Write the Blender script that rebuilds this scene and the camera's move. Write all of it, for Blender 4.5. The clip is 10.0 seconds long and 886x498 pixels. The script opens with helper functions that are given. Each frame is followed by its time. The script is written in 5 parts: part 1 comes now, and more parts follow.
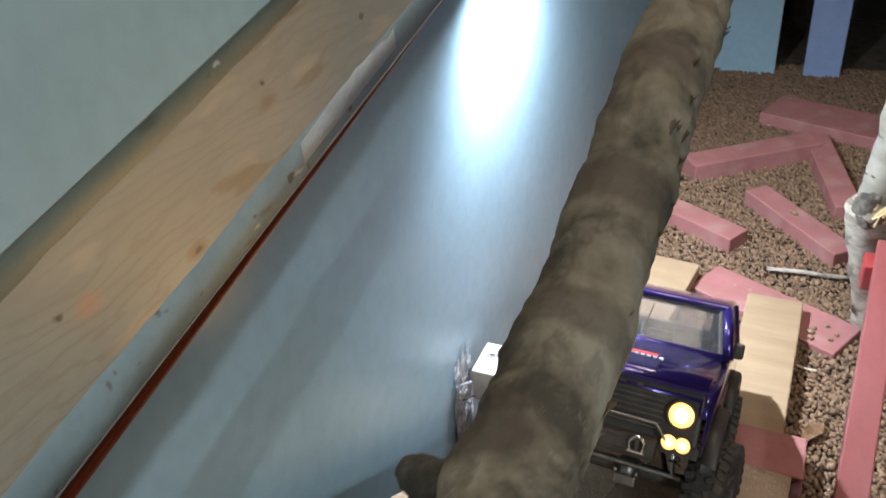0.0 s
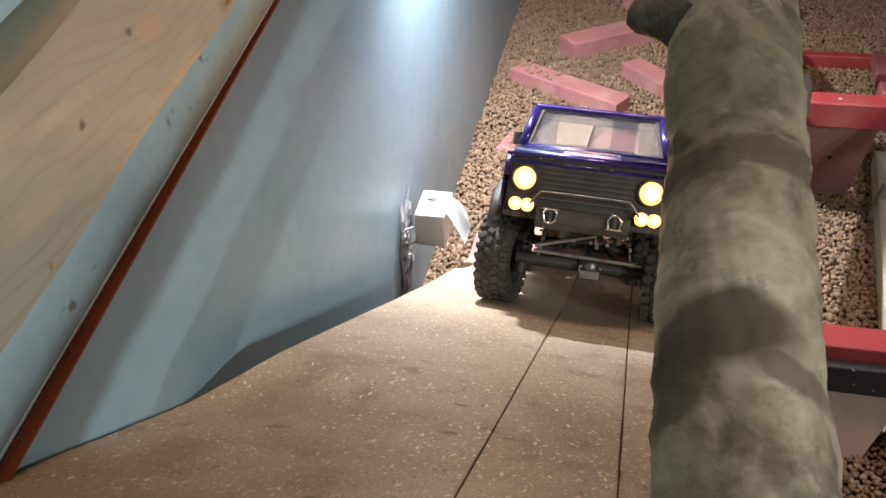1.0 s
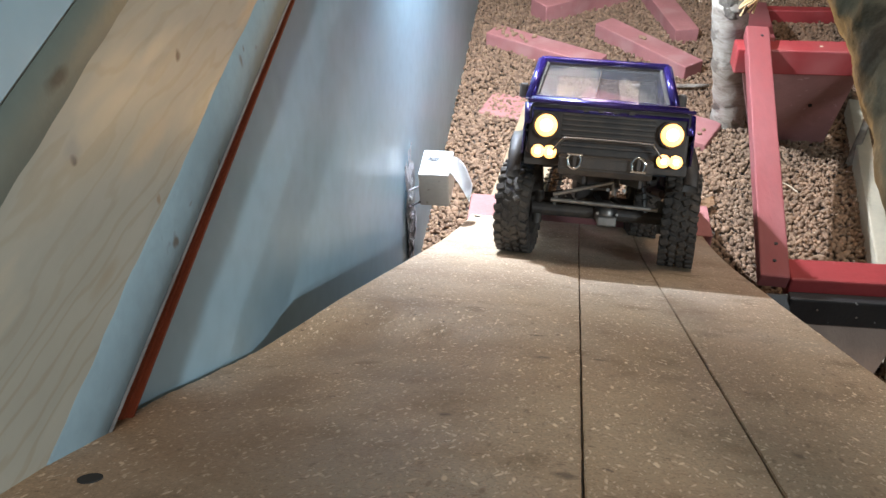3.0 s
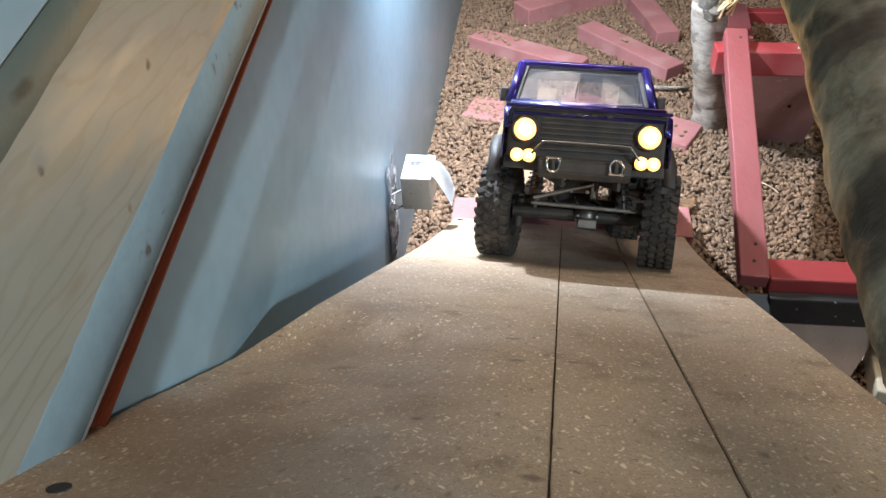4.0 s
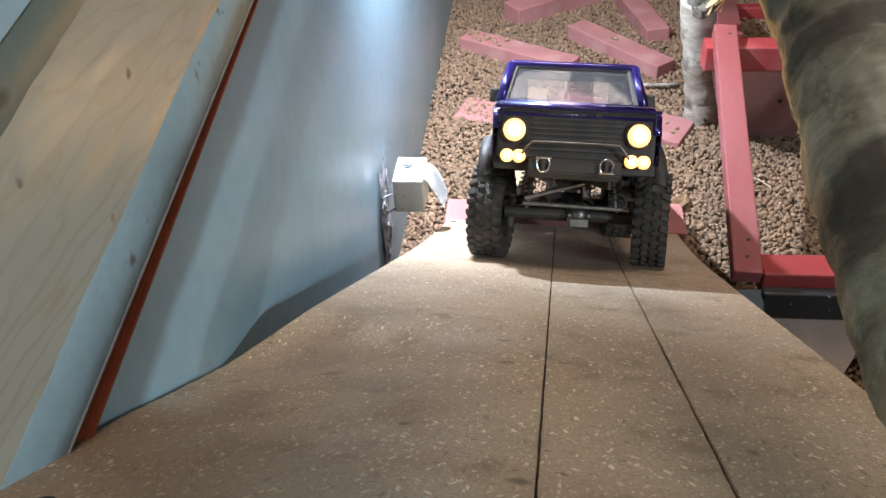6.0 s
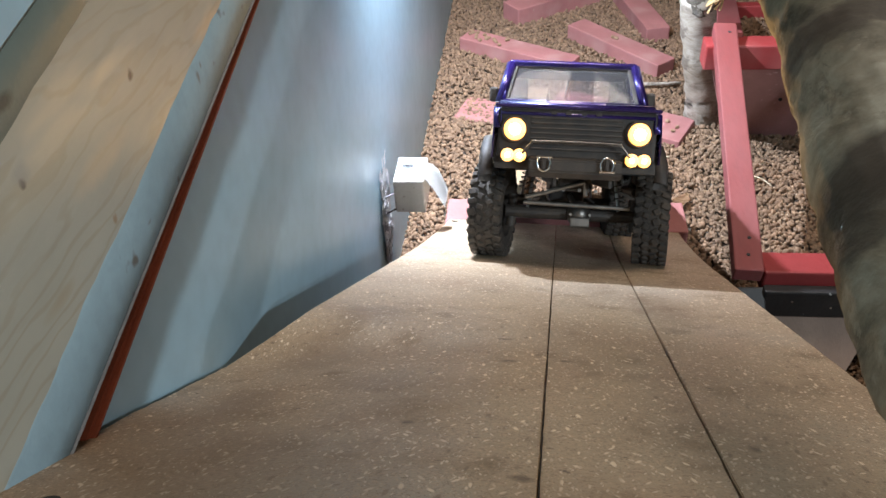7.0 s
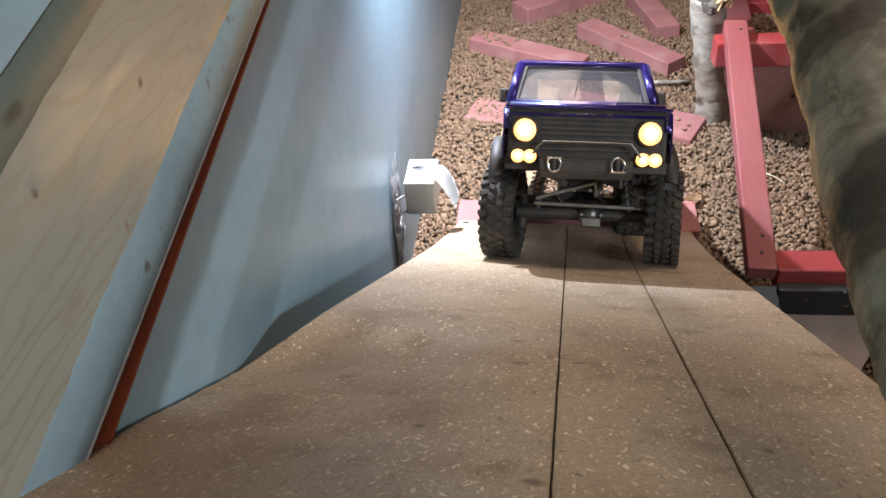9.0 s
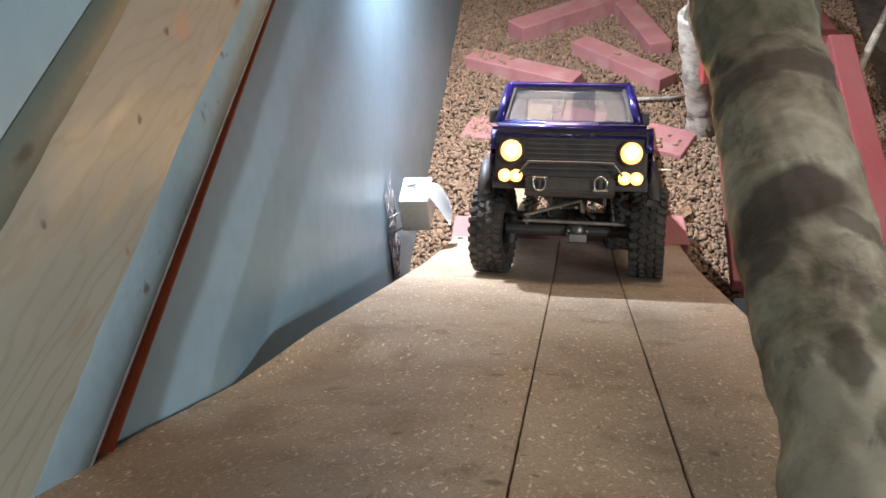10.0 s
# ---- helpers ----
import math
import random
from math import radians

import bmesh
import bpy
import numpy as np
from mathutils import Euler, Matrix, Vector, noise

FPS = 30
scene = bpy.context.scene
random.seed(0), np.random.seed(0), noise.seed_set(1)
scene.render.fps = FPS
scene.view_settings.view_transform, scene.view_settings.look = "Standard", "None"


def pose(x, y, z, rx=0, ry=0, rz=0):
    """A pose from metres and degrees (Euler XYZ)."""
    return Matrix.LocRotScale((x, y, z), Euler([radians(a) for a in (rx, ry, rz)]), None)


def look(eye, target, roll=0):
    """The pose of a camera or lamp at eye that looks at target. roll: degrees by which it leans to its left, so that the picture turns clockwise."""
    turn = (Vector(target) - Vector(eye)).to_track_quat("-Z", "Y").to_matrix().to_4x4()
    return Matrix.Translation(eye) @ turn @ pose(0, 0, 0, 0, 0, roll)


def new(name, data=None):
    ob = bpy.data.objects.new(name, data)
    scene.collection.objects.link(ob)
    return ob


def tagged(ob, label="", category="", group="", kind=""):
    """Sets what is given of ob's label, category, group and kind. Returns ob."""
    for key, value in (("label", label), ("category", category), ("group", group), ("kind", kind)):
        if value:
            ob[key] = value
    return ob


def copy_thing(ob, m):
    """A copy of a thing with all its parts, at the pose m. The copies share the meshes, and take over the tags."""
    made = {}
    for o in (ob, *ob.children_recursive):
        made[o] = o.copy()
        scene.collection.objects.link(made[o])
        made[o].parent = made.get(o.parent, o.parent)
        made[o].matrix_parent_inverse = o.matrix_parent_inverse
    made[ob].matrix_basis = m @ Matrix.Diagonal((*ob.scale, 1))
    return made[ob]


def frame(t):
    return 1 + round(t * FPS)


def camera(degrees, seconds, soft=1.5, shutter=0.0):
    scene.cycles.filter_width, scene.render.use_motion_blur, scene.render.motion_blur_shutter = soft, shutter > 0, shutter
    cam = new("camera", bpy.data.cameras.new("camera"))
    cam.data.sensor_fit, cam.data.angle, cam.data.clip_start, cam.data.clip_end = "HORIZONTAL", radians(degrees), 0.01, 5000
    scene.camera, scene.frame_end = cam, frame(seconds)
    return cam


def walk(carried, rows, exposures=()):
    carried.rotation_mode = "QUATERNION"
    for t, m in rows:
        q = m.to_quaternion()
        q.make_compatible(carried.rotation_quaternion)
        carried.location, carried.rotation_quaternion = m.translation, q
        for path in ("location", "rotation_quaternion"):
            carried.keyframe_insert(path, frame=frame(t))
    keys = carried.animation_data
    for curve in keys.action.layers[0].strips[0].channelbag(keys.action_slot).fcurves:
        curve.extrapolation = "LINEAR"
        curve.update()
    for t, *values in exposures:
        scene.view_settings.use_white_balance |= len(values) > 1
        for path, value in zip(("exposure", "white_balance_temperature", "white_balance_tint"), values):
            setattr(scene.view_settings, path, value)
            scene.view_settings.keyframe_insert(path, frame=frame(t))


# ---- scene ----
cam = camera(58.0, 10.0, 1.5, 0.12)
PATH = [
    (0, (0.409, 0.193, 1.029), (-0.349, 1.691, -0.057), -6.1),
    (0.3, (0.351, 0.121, 0.985), (-0.166, 1.656, -0.187), -6.1),
    (0.5, (0.336, 0.085, 0.96), (-0.052, 1.634, -0.245), -4.1),
    (0.7, (0.316, 0.067, 0.944), (-0.043, 1.617, -0.268), -3.6),
    (1, (0.288, 0.046, 0.926), (-0.072, 1.586, -0.298), -2.5),
    (1.5, (0.27, 0.019, 0.909), (-0.087, 1.544, -0.335), -5.5),
    (2, (0.236, 0.011, 0.91), (-0.088, 1.537, -0.342), -5.7),
    (2.5, (0.203, 0.011, 0.904), (-0.068, 1.534, -0.362), -3.5),
    (4, (0.216, 0.01, 0.908), (0.008, 1.546, -0.356), -2.4),
    (4.5, (0.215, 0.012, 0.905), (0.011, 1.55, -0.357), -2.5),
    (5, (0.22, 0.013, 0.906), (0.021, 1.552, -0.356), -3.0),
    (5.5, (0.222, 0.013, 0.907), (0.021, 1.552, -0.355), -3.3),
    (7, (0.222, 0.011, 0.908), (0.018, 1.55, -0.353), -3.8),
    (7.5, (0.223, 0.012, 0.908), (0.011, 1.55, -0.353), -4.2),
    (8, (0.224, 0.013, 0.908), (0.005, 1.549, -0.354), -4.6),
    (8.5, (0.223, 0.013, 0.908), (-0.004, 1.549, -0.352), -4.9),
    (9, (0.223, 0.012, 0.909), (-0.011, 1.549, -0.349), -5.1),
    (9.5, (0.223, 0.006, 0.913), (-0.017, 1.55, -0.335), -5.3),
    (10, (0.244, -0.011, 0.934), (-0.002, 1.545, -0.299), -5.8),
]
walk(cam, [(t, look(eye, target, roll)) for t, eye, target, roll in PATH], exposures=[(0.0, 0.18, 6600, 12), (0.5, 0.16, 6800, 12), (0.8, 0.28, 7000, 13), (1.05, 0.54, 7200, 20), (1.4, 0.58, 7200, 20), (2.5, 0.53, 6600, 16), (4.0, 0.50, 6350, 13), (6.0, 0.50, 6350, 13), (7.5, 0.46, 6500, 15), (10.0, 0.40, 6650, 17)])

# ---- light ----
world = bpy.data.worlds.new("world")
scene.world = world
world.use_nodes = True
world.node_tree.nodes["Background"].inputs[0].default_value = (0.85, 0.9, 1.0, 1)
world.node_tree.nodes["Background"].inputs[1].default_value = 0.04


def lamp(name, kind, energy, color, m, **more):
    data = bpy.data.lights.new(name, kind)
    data.energy, data.color = energy, color
    for key, value in more.items():
        if key == "size":
            data.shape, data.size = "DISK", value
        elif key == "radius":
            data.shadow_soft_size = value
        elif key == "cone":
            data.spot_size, data.spot_blend = radians(value), 1.0
    ob = new(name, data)
    ob.matrix_world = m
    return ob


# the white spot on the wall, the ceiling and side lights behind the camera, an added overhead fill; the truck's
# headlights stand with the truck
lamp("wall_spot", "SPOT", 74.0, (0.74, 0.86, 1.0), look((0.031, 1.25, 0.78), (0.06, 1.36, 0.0)), radius=0.010, cone=166)
lamp("ceiling_light_1", "AREA", 10.4, (0.82, 0.95, 1.0), look((1.75, -1.275, 1.872), (0.0, 0.5, 0.45)), size=0.034)
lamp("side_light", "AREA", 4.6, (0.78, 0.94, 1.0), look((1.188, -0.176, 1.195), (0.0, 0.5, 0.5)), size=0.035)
# added warm fill from above for ramp and pebbles, no known lamp
lamp("overhead_fill", "SPOT", 76.0, (1.0, 0.85, 0.69), look((0.40, 1.22, 2.45), (0.42, 1.25, 0.0)), radius=0.38, cone=84)

# ---- materials ----
def mat(name, base, rough=0.6, metal=0.0, var=0.0, scale=30.0, bump=0.0, bump_scale=200.0, second=None, spots=None, coat=0.0, ramp=(0.35, 0.65), stretch=(1, 1, 1), rough_var=0.0, random=0.0):
    """A principled material: base colour mixed with a second by two scales of noise, fine relief, optional small spots."""
    m = bpy.data.materials.new(name)
    m.use_nodes = True
    nt = m.node_tree
    N, L = nt.nodes, nt.links
    b = N["Principled BSDF"]
    b.inputs["Roughness"].default_value, b.inputs["Metallic"].default_value = rough, metal
    b.inputs["Coat Weight"].default_value = coat
    b.inputs["Coat Roughness"].default_value = 0.08
    tc = N.new("ShaderNodeTexCoord")
    mp = N.new("ShaderNodeMapping")
    mp.inputs["Scale"].default_value = stretch
    L.new(tc.outputs["Object"], mp.inputs["Vector"])

    def noise_node(sc, detail=4.0):
        n = N.new("ShaderNodeTexNoise")
        n.inputs["Scale"].default_value, n.inputs["Detail"].default_value = sc, detail
        L.new(mp.outputs["Vector"], n.inputs["Vector"])
        return n

    def mix(fac, a, c):
        x = N.new("ShaderNodeMix")
        x.data_type = "RGBA"
        for socket, v in ((x.inputs[0], fac), (x.inputs[6], a), (x.inputs[7], c)):
            if isinstance(v, bpy.types.NodeSocket):
                L.new(v, socket)
            elif isinstance(v, tuple):
                socket.default_value = (*v, 1)
            else:
                socket.default_value = v
        return x.outputs[2]

    def ramped(socket, lo, hi, top=1.0):
        r = N.new("ShaderNodeMapRange")
        r.inputs[1].default_value, r.inputs[2].default_value, r.inputs[4].default_value = lo, hi, top
        L.new(socket, r.inputs[0])
        return r.outputs[0]

    second = second or tuple(c * (1 - var) for c in base)
    col = mix(ramped(noise_node(scale).outputs[0], *ramp), base, second)
    fine = noise_node(scale * 9, 2.0)
    col = mix(ramped(fine.outputs[0], 0.4, 0.75, 0.35), col, tuple(c * 0.72 for c in base))
    for spot_scale, lo, hi, colour in spots or ():
        col = mix(ramped(noise_node(spot_scale, 2.0).outputs[0], lo, hi), col, colour)
    if random:
        info = N.new("ShaderNodeNewGeometry")
        hsv = N.new("ShaderNodeHueSaturation")
        L.new(ramped(info.outputs["Random Per Island"], 0, 1, 1.0), hsv.inputs["Value"])
        r = hsv.inputs["Value"].links[0].from_node
        r.inputs[3].default_value, r.inputs[4].default_value = 1 - random, 1 + random
        L.new(col, hsv.inputs["Color"])
        col = hsv.outputs[0]
    L.new(col, b.inputs["Base Color"])
    if rough_var:
        L.new(ramped(noise_node(scale * 2).outputs[0], 0.3, 0.7, rough + rough_var), b.inputs["Roughness"])
        b.inputs["Roughness"].links[0].from_node.inputs[3].default_value = max(0.03, rough - rough_var)
    if bump:
        bp = N.new("ShaderNodeBump")
        bp.inputs["Strength"].default_value, bp.inputs["Distance"].default_value = min(1.0, bump), 0.002
        L.new(noise_node(bump_scale, 5.0).outputs[0], bp.inputs["Height"])
        L.new(bp.outputs[0], b.inputs["Normal"])
    return m


def glow(name, colour, strength):
    m = bpy.data.materials.new(name)
    m.use_nodes = True
    b = m.node_tree.nodes["Principled BSDF"]
    b.inputs["Base Color"].default_value = (0.9, 0.85, 0.75, 1)
    b.inputs["Emission Color"].default_value, b.inputs["Emission Strength"].default_value = (*colour, 1), strength
    return m


def glass(name, tint, rough=0.02):
    m = bpy.data.materials.new(name)
    m.use_nodes = True
    b = m.node_tree.nodes["Principled BSDF"]
    b.inputs["Base Color"].default_value = (*tint, 1)
    b.inputs["Transmission Weight"].default_value, b.inputs["Roughness"].default_value, b.inputs["IOR"].default_value = 1.0, rough, 1.2
    return m


WALL_BLUE = mat("wall_blue_paint", (0.352, 0.515, 0.60), 0.40, var=0.08, scale=5, bump=0.06, bump_scale=60, rough_var=0.05, spots=((9, 0.60, 0.80, (0.35, 0.49, 0.55)),))
PANEL_BLUE = mat("panel_blue_paint", (0.33, 0.50, 0.585), 0.35, var=0.10, scale=6, bump=0.08, bump_scale=90, spots=((120, 0.76, 0.80, (0.25, 0.33, 0.36)),))
TRIM_BLUE = mat("trim_blue_paint", (0.275, 0.375, 0.415), 0.7, var=0.18, scale=14, bump=0.4, bump_scale=120, spots=((45, 0.70, 0.76, (0.13, 0.12, 0.10)),))
RED_LINE = mat("red_oxide_paint", (0.27, 0.055, 0.020), 0.6, var=0.25, scale=40, bump=0.3, bump_scale=300)
PLATE = mat("room_plaster", (0.62, 0.46, 0.30), 0.9, var=0.2, scale=3, bump=0.2)
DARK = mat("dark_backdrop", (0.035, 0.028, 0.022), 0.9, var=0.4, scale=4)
SOIL = mat("soil_brown", (0.10, 0.075, 0.055), 0.95, var=0.5, scale=40, bump=0.8, bump_scale=150)
CLAY = mat("clay_pebbles", (0.275, 0.170, 0.102), 0.85, second=(0.175, 0.107, 0.064), scale=60, bump=0.5, bump_scale=400, random=0.28)
CHIP = mat("particle_board", (0.485, 0.370, 0.245), 0.50, second=(0.375, 0.270, 0.178), scale=7, bump=0.18, bump_scale=500, rough_var=0.1,
           spots=((5, 0.52, 0.70, (0.47, 0.39, 0.295)), (28, 0.57, 0.74, (0.28, 0.205, 0.13)), (110, 0.73, 0.77, (0.13, 0.09, 0.065))))


def add_chips(m, layers):
    """Pressed wood chips lying in the slope of the ramp, each layer turned its own way: stretched cells, of which some are pale and some dark."""
    N, L = m.node_tree.nodes, m.node_tree.links
    b = N["Principled BSDF"]
    tc = next(n for n in N if n.bl_idname == "ShaderNodeTexCoord")
    warp = N.new("ShaderNodeTexNoise")
    warp.inputs["Scale"].default_value = 60
    L.new(tc.outputs["Object"], warp.inputs["Vector"])
    for turn, wide, lo, hi, colour, much in layers:
        s, c = math.sin(radians(turn)), math.cos(radians(turn))
        mp = N.new("ShaderNodeMapping")
        mp.vector_type = "TEXTURE"
        mp.inputs["Rotation"].default_value = (math.asin(-0.54 * s), 0, math.atan2(-c, 0.84 * s))
        mp.inputs["Scale"].default_value = (wide, wide * 2.7, wide)
        off = N.new("ShaderNodeVectorMath")
        off.operation = "MULTIPLY_ADD"
        off.inputs[1].default_value = (0.004, 0.004, 0.004)
        L.new(warp.outputs["Color"], off.inputs[0])
        L.new(tc.outputs["Object"], off.inputs[2])
        L.new(off.outputs[0], mp.inputs["Vector"])
        v = N.new("ShaderNodeTexVoronoi")
        v.inputs["Scale"].default_value = 1.0
        L.new(mp.outputs[0], v.inputs["Vector"])
        sep = N.new("ShaderNodeSeparateColor")
        L.new(v.outputs["Color"], sep.inputs[0])
        r = N.new("ShaderNodeMapRange")
        r.inputs[1].default_value, r.inputs[2].default_value, r.inputs[4].default_value = lo, hi, much
        L.new(sep.outputs[0], r.inputs[0])
        edge = N.new("ShaderNodeMapRange")
        edge.inputs[1].default_value, edge.inputs[2].default_value, edge.inputs[3].default_value, edge.inputs[4].default_value = 0.28, 0.50, 1.0, 0.0
        L.new(v.outputs["Distance"], edge.inputs[0])
        both = N.new("ShaderNodeMath")
        both.operation = "MULTIPLY"
        L.new(r.outputs[0], both.inputs[0])
        L.new(edge.outputs[0], both.inputs[1])
        x = N.new("ShaderNodeMix")
        x.data_type = "RGBA"
        x.inputs[7].default_value = (*colour, 1)
        old = b.inputs["Base Color"].links[0].from_socket
        L.new(both.outputs[0], x.inputs[0])
        L.new(old, x.inputs[6])
        L.new(x.outputs[2], b.inputs["Base Color"])


PALE, HONEY, UMBER = (0.90, 0.76, 0.58), (0.68, 0.46, 0.29), (0.18, 0.12, 0.078)
add_chips(CHIP, ((15, 0.0011, 0.50, 0.97, HONEY, 0.45), (75, 0.0009, 0.50, 0.97, HONEY, 0.45), (130, 0.0010, 0.55, 0.97, HONEY, 0.5), (50, 0.0011, 0.50, 0.97, UMBER, 0.5), (105, 0.0009, 0.55, 0.97, UMBER, 0.5), (165, 0.0013, 0.62, 0.99, UMBER, 0.5),
                 (70, 0.0012, 0.88, 0.97, PALE, 0.65), (110, 0.0014, 0.91, 0.98, PALE, 0.7), (85, 0.0018, 0.935, 0.985, PALE, 0.8), (50, 0.0021, 0.955, 0.985, PALE, 0.85), (125, 0.0024, 0.965, 0.988, PALE, 0.9), (95, 0.0028, 0.970, 0.988, PALE, 0.95), (5, 0.0018, 0.962, 0.985, UMBER, 0.8), (80, 0.0030, 0.972, 0.99, UMBER, 0.6)))
PINK = mat("pink_painted_wood", (0.43, 0.178, 0.165), 0.72, second=(0.33, 0.130, 0.120), scale=11, bump=0.5, bump_scale=160, spots=((70, 0.66, 0.74, (0.34, 0.17, 0.15)), (35, 0.70, 0.8, (0.60, 0.36, 0.33)), (12, 0.58, 0.74, (0.40, 0.20, 0.18))))
RED = mat("red_painted_wood", (0.32, 0.040, 0.040), 0.5, second=(0.26, 0.035, 0.034), scale=14, bump=0.25, bump_scale=160, spots=((60, 0.72, 0.78, (0.30, 0.06, 0.06)), (9, 0.58, 0.74, (0.34, 0.080, 0.074))))
RED_WORN = mat("worn_red_rail", (0.25, 0.074, 0.070), 0.72, second=(0.23, 0.040, 0.038), scale=10, bump=0.3, bump_scale=200, stretch=(1, 0.3, 1))
BLACK_WOOD = mat("black_painted_wood", (0.022, 0.021, 0.022), 0.5, var=0.3, scale=20, bump=0.3, spots=((90, 0.72, 0.76, (0.3, 0.3, 0.3)),))
MAUVE = mat("mauve_board", (0.40, 0.20, 0.195), 0.36, second=(0.31, 0.155, 0.15), scale=12, bump=0.25, spots=((80, 0.70, 0.76, (0.5, 0.3, 0.29)),))
TAN = mat("raw_plywood", (0.38, 0.265, 0.158), 0.7, second=(0.32, 0.215, 0.125), scale=12, bump=0.2, stretch=(3, 0.4, 3))
TAN_PINK = mat("stained_plywood", (0.33, 0.222, 0.165), 0.65, second=(0.26, 0.172, 0.128), scale=10, bump=0.25, stretch=(2, 2, 0.4))
CREAM = mat("cream_painted_wood", (0.58, 0.50, 0.36), 0.6, var=0.2, scale=15, bump=0.2)
WHITE_PLASTIC = mat("white_plastic", (0.54, 0.53, 0.50), 0.4, var=0.16, scale=20, bump=0.12, spots=((120, 0.70, 0.76, (0.34, 0.32, 0.29)),))
FOIL = mat("crumpled_foil", (0.80, 0.80, 0.82), 0.40, metal=0.05, var=0.2, scale=60, bump=0.8, bump_scale=180)
WIRE = mat("grey_wire", (0.35, 0.36, 0.38), 0.4, var=0.1)
STEEL = mat("bright_steel", (0.62, 0.62, 0.62), 0.28, metal=1.0, var=0.2, scale=80)
GAP = mat("dark_gap", (0.03, 0.03, 0.03), 0.9)


def pine_material():
    m = mat("pine_board", (0.42, 0.395, 0.325), 0.44, second=(0.37, 0.34, 0.27), scale=5, bump=0.30, bump_scale=55, stretch=(2, 0.5, 2), rough_var=0.08, spots=((4, 0.62, 0.80, (0.56, 0.46, 0.31)), (22, 0.60, 0.74, (0.50, 0.43, 0.32)), (14, 0.66, 0.70, (0.35, 0.29, 0.20))))
    N, L = m.node_tree.nodes, m.node_tree.links
    wave = N.new("ShaderNodeTexWave")
    wave.bands_direction = "Z"
    wave.inputs["Scale"].default_value, wave.inputs["Distortion"].default_value = 14, 22
    wave.inputs["Detail"].default_value, wave.inputs["Detail Scale"].default_value = 4, 0.8
    mp = next(n for n in N if n.bl_idname == "ShaderNodeMapping")
    L.new(mp.outputs[0], wave.inputs["Vector"])
    b = N["Principled BSDF"]
    old = b.inputs["Base Color"].links[0].from_socket
    x = N.new("ShaderNodeMix")
    x.data_type, x.blend_type = "RGBA", "MULTIPLY"
    x.inputs[7].default_value = (0.80, 0.68, 0.53, 1)
    r = N.new("ShaderNodeMapRange")
    r.inputs[1].default_value, r.inputs[2].default_value, r.inputs[4].default_value = 0.72, 1.0, 0.44
    L.new(wave.outputs[1], r.inputs[0])
    clear = N.new("ShaderNodeTexNoise")
    clear.inputs["Scale"].default_value = 2.6
    L.new(mp.outputs[0], clear.inputs["Vector"])
    some = N.new("ShaderNodeMapRange")
    some.inputs[1].default_value, some.inputs[2].default_value, some.inputs[3].default_value = 0.42, 0.62, 0.12
    L.new(clear.outputs[0], some.inputs[0])
    both = N.new("ShaderNodeMath")
    both.operation = "MULTIPLY"
    L.new(some.outputs[0], both.inputs[0])
    L.new(r.outputs[0], both.inputs[1])
    L.new(both.outputs[0], x.inputs[0])
    L.new(old, x.inputs[6])
    L.new(x.outputs[2], b.inputs["Base Color"])
    return m


